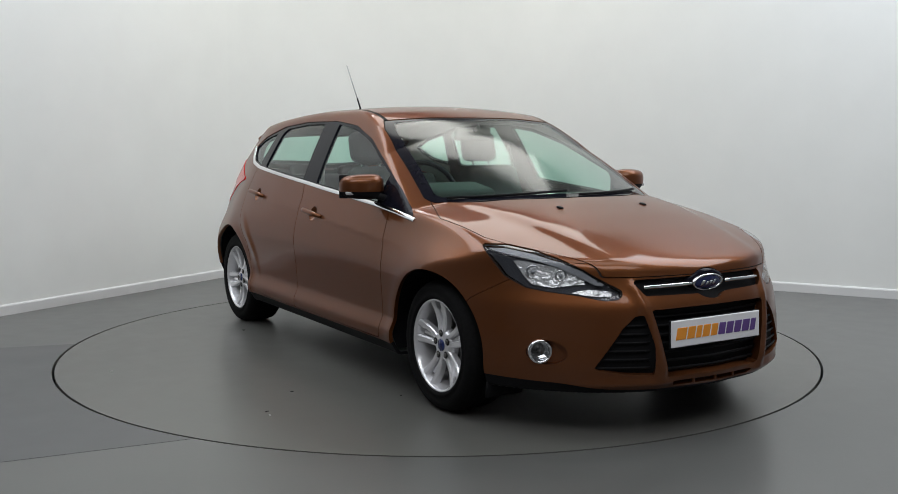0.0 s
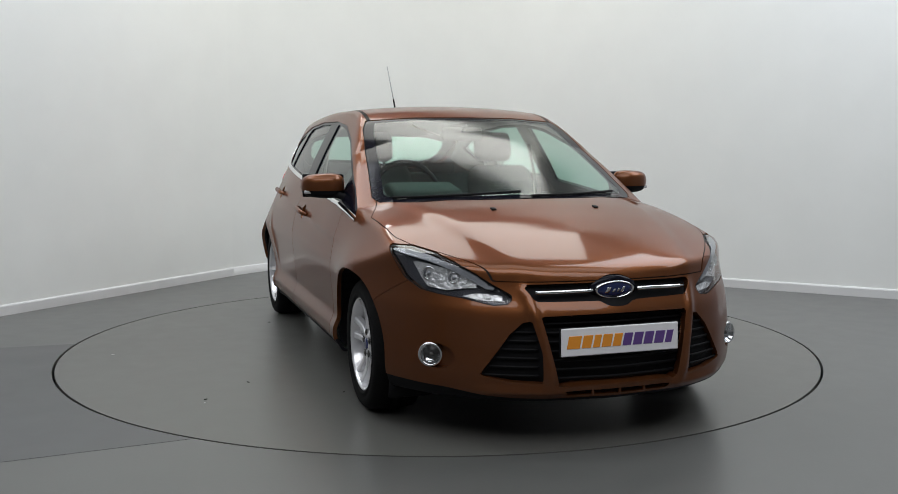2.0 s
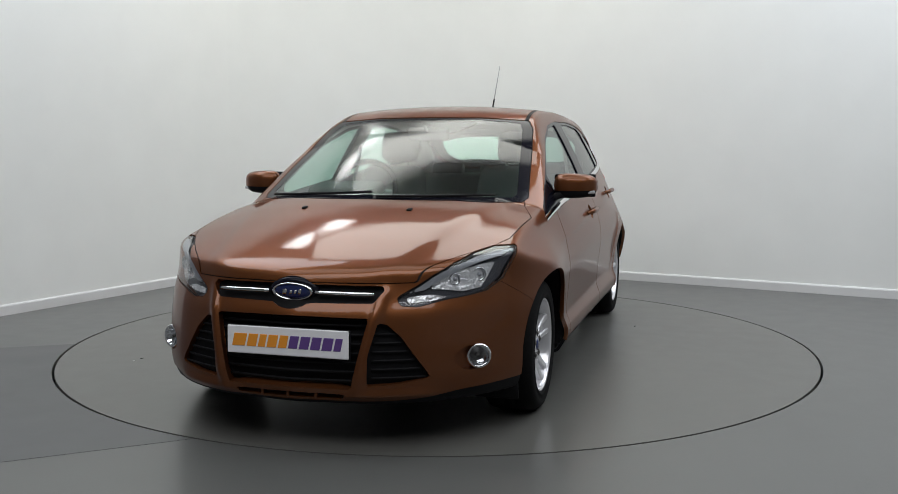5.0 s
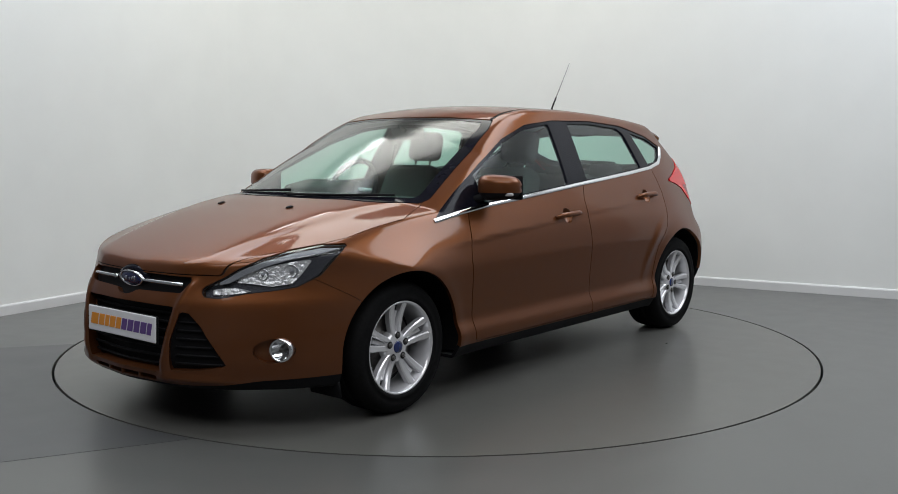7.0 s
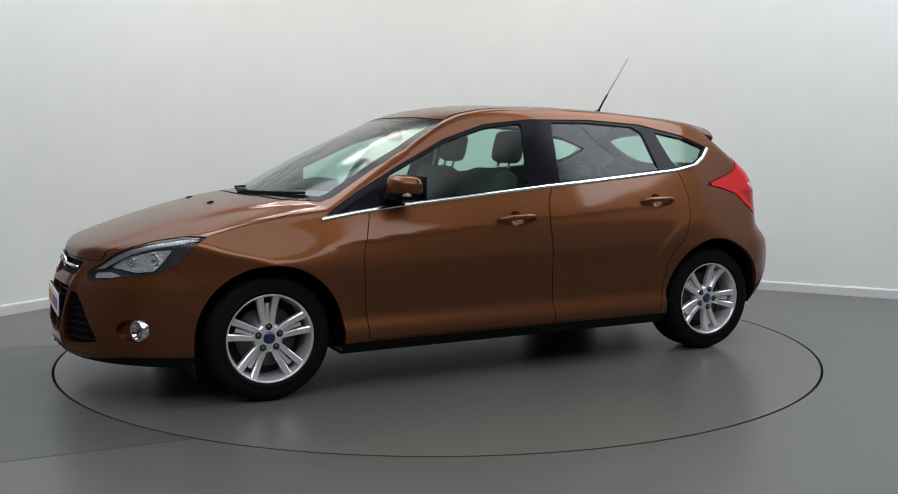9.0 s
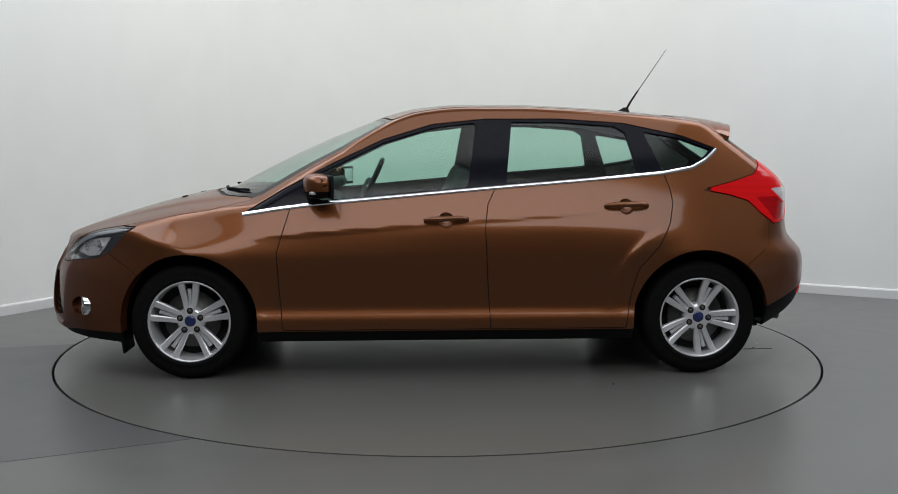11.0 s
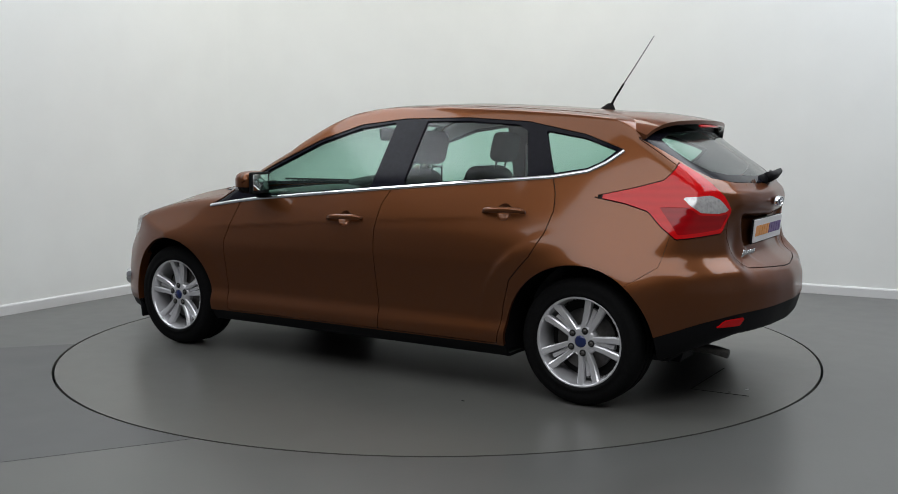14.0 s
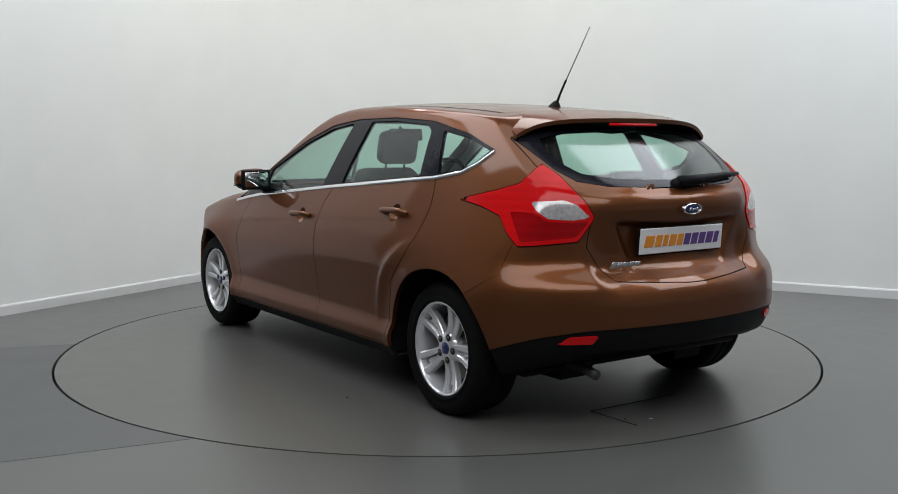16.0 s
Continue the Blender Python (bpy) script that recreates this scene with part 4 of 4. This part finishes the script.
pan = box_bm(3.5, 1.36, 0.03, 0.008, 1, (0.05, 0, 0.235))
part("floor_pan", from_bm("floor_pan", pan, M_PLASTIC), car, "black underbody")
part("exhaust_pipe", mesh("exhaust_pipe", *tube([(-1.5, 0.42, 0.25), (-1.82, 0.44, 0.25), (-1.90, 0.45, 0.238)], 0.022, 14), M_DISCBRAKE), car, "dull steel exhaust pipe")

# roof aerial
v, f = tube([(-1.105, 0, 1.40), (-1.135, 0, 1.455), (-1.175, 0, 1.515), (-1.18, 0, 1.522)], [0.0075, 0.006, 0.0055, 0.0040], 8)
aerial = part("aerial", mesh("aerial", v, f, M_PLASTIC), car, "black whip aerial on the roof")
v, f = tube([(-1.178, 0, 1.520), (-1.26, 0, 1.64), (-1.342, 0, 1.762)], [0.0034, 0.0032, 0.0028], 8)
part("mast", mesh("mast", v, f, mat("grey_mast", (0.30, 0.30, 0.31), 0.4, 0.3)), aerial, "thin grey aerial mast")
bm = bmesh.new()
bmesh.ops.create_cone(bm, cap_ends=True, segments=20, radius1=0.034, radius2=0.009, depth=0.036)
for p in bm.verts:
    p.co = Vector((p.co.x * 1.5 - (p.co.z + 0.018) * 0.6, p.co.y * 0.75, p.co.z))
part("aerial_foot", from_bm("aerial_foot", bm, M_PLASTIC, angle=40), aerial, "", pose(-1.085, 0, 1.404))

# roof spoiler
def spoiler():
    ny, v, f = 41, [], []
    for i in range(ny):
        s = i / (ny - 1) * 2 - 1
        a = abs(s)
        y0, y1 = 0.515 * s, 0.600 * s
        x0, x1 = -1.28, -1.648 + 0.110 * a ** 2.2
        z0 = float(ROOF(np.array([x0]))[0]) - 0.09 * y0 * y0 - 0.12 * y0 ** 4 + 0.004
        z1 = 1.323 - 0.018 * a ** 2 - 0.058 * a ** 7
        row = []
        for t in (0.0, 0.35, 0.7, 0.93, 1.0):
            row.append((x0 + (x1 - x0) * t, y0 + (y1 - y0) * t, z0 + (z1 - z0) * t + 0.012 * math.sin(math.pi * t) * (1 - a ** 4)))
        row.append((x1 + 0.004, y1, z1 - 0.018))
        row.append((x1 + 0.05, y1 * 0.99, z1 - 0.046 + 0.015 * a))
        row.append((-1.50, y1 * 0.97, z1 - 0.070 + 0.045 * a))
        v += row
    k = 8
    for i in range(ny - 1):
        for q in range(k - 1):
            f.append((i * k + q, i * k + q + 1, (i + 1) * k + q + 1, (i + 1) * k + q))
    f.append(tuple(range(k))[::-1])
    f.append(tuple((ny - 1) * k + q for q in range(k)))
    bm = bmesh.new()
    vs = [bm.verts.new(p) for p in v]
    for q in f:
        face = bm.faces.new([vs[j] for j in q])
        face.material_index = 1 if len(q) == 4 and q[0] % k >= 5 else 0
    bmesh.ops.recalc_face_normals(bm, faces=bm.faces)
    me = from_bm("roof_spoiler", bm, [M_PAINT, M_TRIM], angle=35)
    return me


sp = part("roof_spoiler", spoiler(), tailgate, "paint-coloured roof spoiler with a black underside")
bm = box_bm(0.012, 0.30, 0.013, 0.004, 2)
part("brake_light", from_bm("brake_light", bm, M_RED), tailgate, "red high-level brake light", pose(-1.640, 0, 1.294, 0, 20, 0))

# rear wiper
v, f = tube([(-1.945, 0.02, 1.045), (-1.948, -0.10, 1.052), (-1.925, -0.30, 1.066), (-1.90, -0.42, 1.072)], [0.026, 0.023, 0.015, 0.008], 8)
wiper = part("rear_wiper", mesh("rear_wiper", v, f, M_PLASTIC), tailgate, "black rear wiper arm")
part("pivot_cover", mesh("pivot_cover", *lathe([(0.0, 0.022), (0.018, 0.018), (0.028, 0.0), (0.028, -0.02)], 18, "z"), M_PLASTIC), wiper, "", pose(-1.925, 0.015, 1.035, 0, -50, 0))
v, f = tube([(-1.915, -0.03, 1.045), (-1.893, -0.28, 1.054), (-1.845, -0.44, 1.062)], 0.008, 6)
part("blade", mesh("blade", v, f, M_PLASTIC), wiper)

# windscreen wipers and washer jets
for y0, y1, z0, z1 in ((-0.62, -0.02, 0.944, 0.972), (0.02, 0.56, 0.954, 0.958)):
    pts = []
    for i in range(9):
        t = i / 8
        y, z = y0 + (y1 - y0) * t, z0 + (z1 - z0) * t
        lo, hi = 0.2, 1.6
        for _ in range(30):
            m = 0.5 * (lo + hi)
            if float(shell(np.array([m]), np.array([y]), np.array([z]))[0]) < 0:
                lo = m
            else:
                hi = m
        pts.append((lo + 0.008, y, z + 0.004))
    part("wiper", mesh("wiper", *tube(pts, 0.007, 6), M_PLASTIC), car, "black windscreen wiper")
for s in (1, -1):
    z = float(BONNET(np.array([1.46]))[0]) - 0.07 * 0.066 + 0.002
    bm = box_bm(0.032, 0.022, 0.012, 0.004, 2)
    part("washer_jet", from_bm("washer_jet", bm, M_PLASTIC), car, "black washer jet", pose(1.455, s * 0.258, z, 0, 12, 0))

# badges
def oval(rx, rz, profile, n=40):
    """Domed oval facing +x; profile holds (share of the radius, height)."""
    v, f = [], []
    k = len(profile)
    for i in range(n):
        a = 2 * math.pi * i / n
        for r, h in profile:
            v.append((h, r * rx * math.cos(a), r * rz * math.sin(a)))
    for i in range(n):
        j = (i + 1) % n
        for q in range(k - 1):
            f.append((i * k + q, i * k + q + 1, j * k + q + 1, j * k + q))
    return v, [q[::-1] for q in f]


def badge(rx, rz, m, owner):
    b = part("badge", mesh("badge", *oval(rx, rz, [(0.0, 0.008), (0.5, 0.007), (0.86, 0.003), (0.9, 0.0)]), M_BLUE), owner, "plain blue oval badge with a chrome edge", m)
    part("badge_edge", mesh("badge_edge", *oval(rx, rz, [(0.86, 0.002), (0.90, 0.007), (0.97, 0.007), (1.0, 0.0), (1.0, -0.012)]), M_CHROME), b)
    for i, (y, w, z) in enumerate(((-0.36, 0.13, 0.0), (-0.06, 0.08, -0.06), (0.16, 0.07, 0.0), (0.38, 0.09, 0.04))):
        bm = box_bm(0.004, w * rx * 1.6, rz * (0.62 if i in (0, 3) else 0.42), 0.0015, 1)
        for p in bm.verts:
            p.co.y += p.co.z * 0.35
        part("bar", from_bm("bar", bm, M_CHROME), b, "", pose(0.0075, y * rx, z * rz))


badge(0.088, 0.037, pose(2.136, 0, 0.628, 0, 14, 0), car)
part("badge_surround", mesh("badge_surround", *oval(0.108, 0.055, [(0.78, 0.004), (0.95, 0.0), (1.0, -0.03)]), M_TRIM), car, "black badge surround", pose(2.126, 0, 0.628, 0, 14, 0))
badge(0.056, 0.024, pose(-2.003, 0, 0.93, 0, 8, 180), tailgate)


def plate(m, owner):
    bm = box_bm(0.008, 0.52, 0.111, 0.003, 1)
    p = part("number_plate", from_bm("number_plate", bm, M_WHITE, False), owner, "white show plate with slanted orange and purple bars", m)
    bm = box_bm(0.010, 0.53, 0.12, 0.004, 1)
    part("plate_holder", from_bm("plate_holder", bm, M_PLASTIC, False), p, "black plate holder", pose(-0.008, 0, -0.002))
    widths = (0.062, 0.047, 0.036, 0.047, 0.042, 0.044, 0.046, 0.046, 0.048, 0.036)
    y = -0.236
    for i, w in enumerate(widths):
        bm = box_bm(0.003, w - 0.006, 0.050, 0.001, 1)
        for q in bm.verts:
            q.co.y += q.co.z * 0.22
        part("bar", from_bm("bar", bm, M_ORANGE if i < 5 else M_PURPLE, False), p, "", pose(0.0045, y + w / 2, 0.0))
        y += w + 0.002
    return p


plate(pose(2.194, 0, 0.435, 0, -2, 0), car)
plate(pose(-1.948, 0, 0.795, 0, 4, 180), tailgate)
# plain bars where the model script stands
for i in range(5):
    bm = box_bm(0.004, 0.026, 0.022 if i else 0.030, 0.0015, 1)
    for q in bm.verts:
        q.co.y += q.co.z * 0.5
    part("script_bar", from_bm("script_bar", bm, M_CHROME), tailgate, "chrome bar of the model script", pose(-1.945 - 0.002 * i, 0.405 - 0.032 * i, 0.706, 0, 4, 180 - 14))

# ================= car: cabin =================
def soft_box(sx, sy, sz, bevel, at=(0, 0, 0), seg=4):
    return box_bm(sx, sy, sz, bevel, seg, at)


def seat(x, y, tag_front=True):
    s = part("front_seat", from_bm("front_seat", soft_box(0.52, 0.50, 0.16, 0.06), M_FABRIC), car, "dark fabric front seat", pose(x + 0.18, y, 0.50, 0, -6, 0))
    bm = soft_box(0.16, 0.48, 0.60, 0.06)
    for p in bm.verts:
        p.co.y *= 1 - 0.22 * max(0, p.co.z / 0.3)
        p.co.x += 0.03 * (p.co.y / 0.24) ** 2
    part("backrest", from_bm("backrest", bm, M_FABRIC), s, "", pose(-0.28, 0, 0.31, 0, -17, 0))
    bm = soft_box(0.10, 0.24, 0.185, 0.045)
    part("headrest", from_bm("headrest", bm, M_FABRIC), s, "", pose(-0.425, 0, 0.735, 0, -8, 0))
    for o in (-0.06, 0.06):
        part("headrest_post", mesh("headrest_post", *tube([(-0.385, o, 0.56), (-0.415, o, 0.67)], 0.007, 8), M_CHROME), s)


seat(0.10, 0.385)
seat(0.06, -0.385)
bench = part("rear_seat", from_bm("rear_seat", soft_box(0.50, 1.28, 0.18, 0.06), M_FABRIC), car, "dark fabric rear bench seat", pose(-0.82, 0, 0.50))
part("backrest", from_bm("backrest", soft_box(0.14, 1.26, 0.52, 0.05), M_FABRIC), bench, "", pose(-0.30, 0, 0.24, 0, -22, 0))
for y in (0.36, 0.0, -0.36):
    part("headrest", from_bm("headrest", soft_box(0.08, 0.24, 0.10 if y else 0.07, 0.03), M_FABRIC), bench, "", pose(-0.43, y, 0.515, 0, -15, 0))
dash = bmesh.new()
prof = [(1.18, 0.86), (1.05, 0.925), (0.85, 0.945), (0.70, 0.935), (0.62, 0.90), (0.58, 0.82), (0.62, 0.72), (0.66, 0.50), (1.2, 0.45)]
rows = [[dash.verts.new((x - 0.22 * (abs(y) / 0.7) ** 2 * (x > 0.8), y, z - 0.02 * (abs(y) / 0.7) ** 2)) for x, z in prof] for y in np.linspace(-0.70, 0.70, 15)]
for a, b in zip(rows, rows[1:]):
    for q in range(len(prof) - 1):
        dash.faces.new((a[q], a[q + 1], b[q + 1], b[q]))
bmesh.ops.recalc_face_normals(dash, faces=dash.faces)
part("dashboard", from_bm("dashboard", dash, M_LINER), car, "dark grey dashboard")
part("instrument_hood", from_bm("instrument_hood", soft_box(0.22, 0.38, 0.07, 0.03), M_LINER), car, "", pose(0.70, -0.36, 0.955, 0, 10, 0))
ring = [(0.0, 0.185 * math.cos(a), 0.185 * math.sin(a)) for a in np.linspace(0, 2 * math.pi, 41)[:-1]]
wheel_m = pose(0.43, -0.365, 0.935, 0, -24, 0)
sw = part("steering_wheel", mesh("steering_wheel", *tube(ring, 0.016, 10, True), M_TRIM), car, "black steering wheel", wheel_m)
part("airbag_pad", from_bm("airbag_pad", soft_box(0.05, 0.16, 0.12, 0.02), M_LINER), sw, "", pose(0.02, 0, -0.01))
for a in (0, 180, 270):
    part("wheel_spoke", mesh("wheel_spoke", *tube([(0.02, 0.07 * math.cos(radians(a)), 0.06 * math.sin(radians(a))), (0.0, 0.18 * math.cos(radians(a)), 0.18 * math.sin(radians(a)))], 0.014, 8), M_ALLOY), sw)
im = part("rear_view_mirror", from_bm("rear_view_mirror", soft_box(0.03, 0.24, 0.075, 0.014), M_LINER), car, "black rear-view mirror", pose(0.325, -0.012, 1.262, 0, 8, 0))
part("mirror_stem", mesh("mirror_stem", *tube([(0.02, 0, 0.02), (0.06, 0, 0.055)], 0.010, 8), M_LINER), im)
part("parcel_shelf", from_bm("parcel_shelf", soft_box(0.50, 1.10, 0.03, 0.01), M_LINER), car, "dark parcel shelf", pose(-1.50, 0, 0.965))
for s in (1, -1):
    part("seat_belt", mesh("seat_belt", *tube([(-0.27, s * 0.655, 1.20), (-0.25, s * 0.69, 1.02), (-0.22, s * 0.70, 0.72)], 0.010, 6), M_HEADLINING), car, "pale seat belt webbing")

# ================= turntable =================
disc = empty("turntable")
tagged(disc, "round grey turntable flush with the studio floor", "turntable")
dv, df = lathe([(0.0, 0.0), (RT - GAP, 0.0), (RT - GAP, -0.06), (0.0, -0.06)], N_RING, "z")
part("deck", mesh("deck", dv, [q[::-1] for q in df], M_DISC, smooth=False), disc)
for p, q in (((-1.69, -0.22), (-1.68, 0.31)), ((-1.68, 0.31), (-1.96, 0.30))):
    d = Vector((q[0] - p[0], q[1] - p[1]))
    bm = box_bm(d.length, 0.006, 0.002)
    part("hatch_joint", from_bm("hatch_joint", bm, M_PIT, False), disc, "thin dark joint of a service hatch", pose((p[0] + q[0]) / 2, (p[1] + q[1]) / 2, 0.0008, 0, 0, math.degrees(math.atan2(d.y, d.x))))
for k in range(9):
    a, r = random.uniform(0, 6.28), random.uniform(1.1, 2.0)
    bm = box_bm(random.uniform(0.008, 0.02), 0.008, 0.003, 0.001, 1)
    part("scuff", from_bm("scuff", bm, random.choice((M_PIT, M_SKIRT))), disc, "small scuff mark", pose(r * math.cos(a), r * math.sin(a), 0.001, 0, 0, random.uniform(0, 180)))

# darker lane of floor coating that leads to the turntable
lane = [(RT + GAP + 0.004, math.atan2(-0.055, -2.19)), (RT + GAP + 0.004, math.atan2(-1.975, -1.025))]
a0, a1 = lane[0][1] % (2 * math.pi), lane[1][1] % (2 * math.pi)
arc = [(lane[0][0] * math.cos(a), lane[0][0] * math.sin(a)) for a in np.linspace(a0, a1, 30)]
outl = arc + [(-1.025 - 0.917 * 3.4, -1.975 - 0.399 * 3.4), (-2.19 - 0.965 * 2.6, -0.055 - 0.26 * 2.6)]
prism("floor_lane", outl, -0.004, 0.0012, M_PATCH, "darker worn lane of grey floor coating", "floor")

# frames of the unseen ceiling lights, the added side lamps included
def light_frame(lx, ly, lt, ll, lw):
    t = tagged(empty("unseen_ceiling_light"), "unseen slim white ceiling light box", "ceiling light", group="ceiling lights")
    t.matrix_world = pose(lx, ly, CEIL, 0, 0, lt)
    for sx, sy, px, py in ((ll + 0.12, 0.05, 0, lw / 2 + 0.03), (ll + 0.12, 0.05, 0, -lw / 2 - 0.03), (0.05, lw, ll / 2 + 0.03, 0), (0.05, lw, -ll / 2 - 0.03, 0)):
        part("frame_rail", from_bm("frame_rail", box_bm(sx, sy, 0.11, 0.006, 1), M_SKIRT, False), t, "", pose(px, py, -0.055))
    part("back_tray", from_bm("back_tray", box_bm(ll, lw, 0.02), M_SKIRT, False), t, "", pose(0, 0, -0.02))


for lx, ly, lt, ll, lw, wt, lc in LAMPS:
    light_frame(lx, ly, lt, ll, lw)


# ================= motion =================
TURN = [(0.0, -58.96), (0.5, -59.71), (1.0, -62.22), (1.5, -66.08), (2.0, -71.91), (2.5, -77.56), (3.0, -83.77), (3.5, -89.40), (4.0, -95.62),
        (4.5, -101.3), (5.0, -107.1), (5.5, -112.8), (6.0, -118.6), (6.5, -124.27), (7.0, -130.33), (7.5, -135.99), (8.0, -142.11), (8.5, -147.75),
        (9.0, -153.97), (9.5, -159.9), (10.0, -165.9), (10.5, -171.9), (11.0, -177.8), (11.5, -183.72), (12.0, -189.68), (12.5, -195.21), (13.0, -201.11),
        (13.5, -206.64), (14.0, -212.65), (14.5, -218.16), (15.0, -224.23), (15.5, -229.71), (16.0, -235.79)]


def motions():
    walk(disc, [(s, pose(0, 0, 0, 0, 0, a)) for s, a in TURN])
    walk(car, [(s, pose(0, 0, 0, 0, 0, a) @ pose(-0.0103, 0.0473, 0)) for s, a in TURN])


motions()
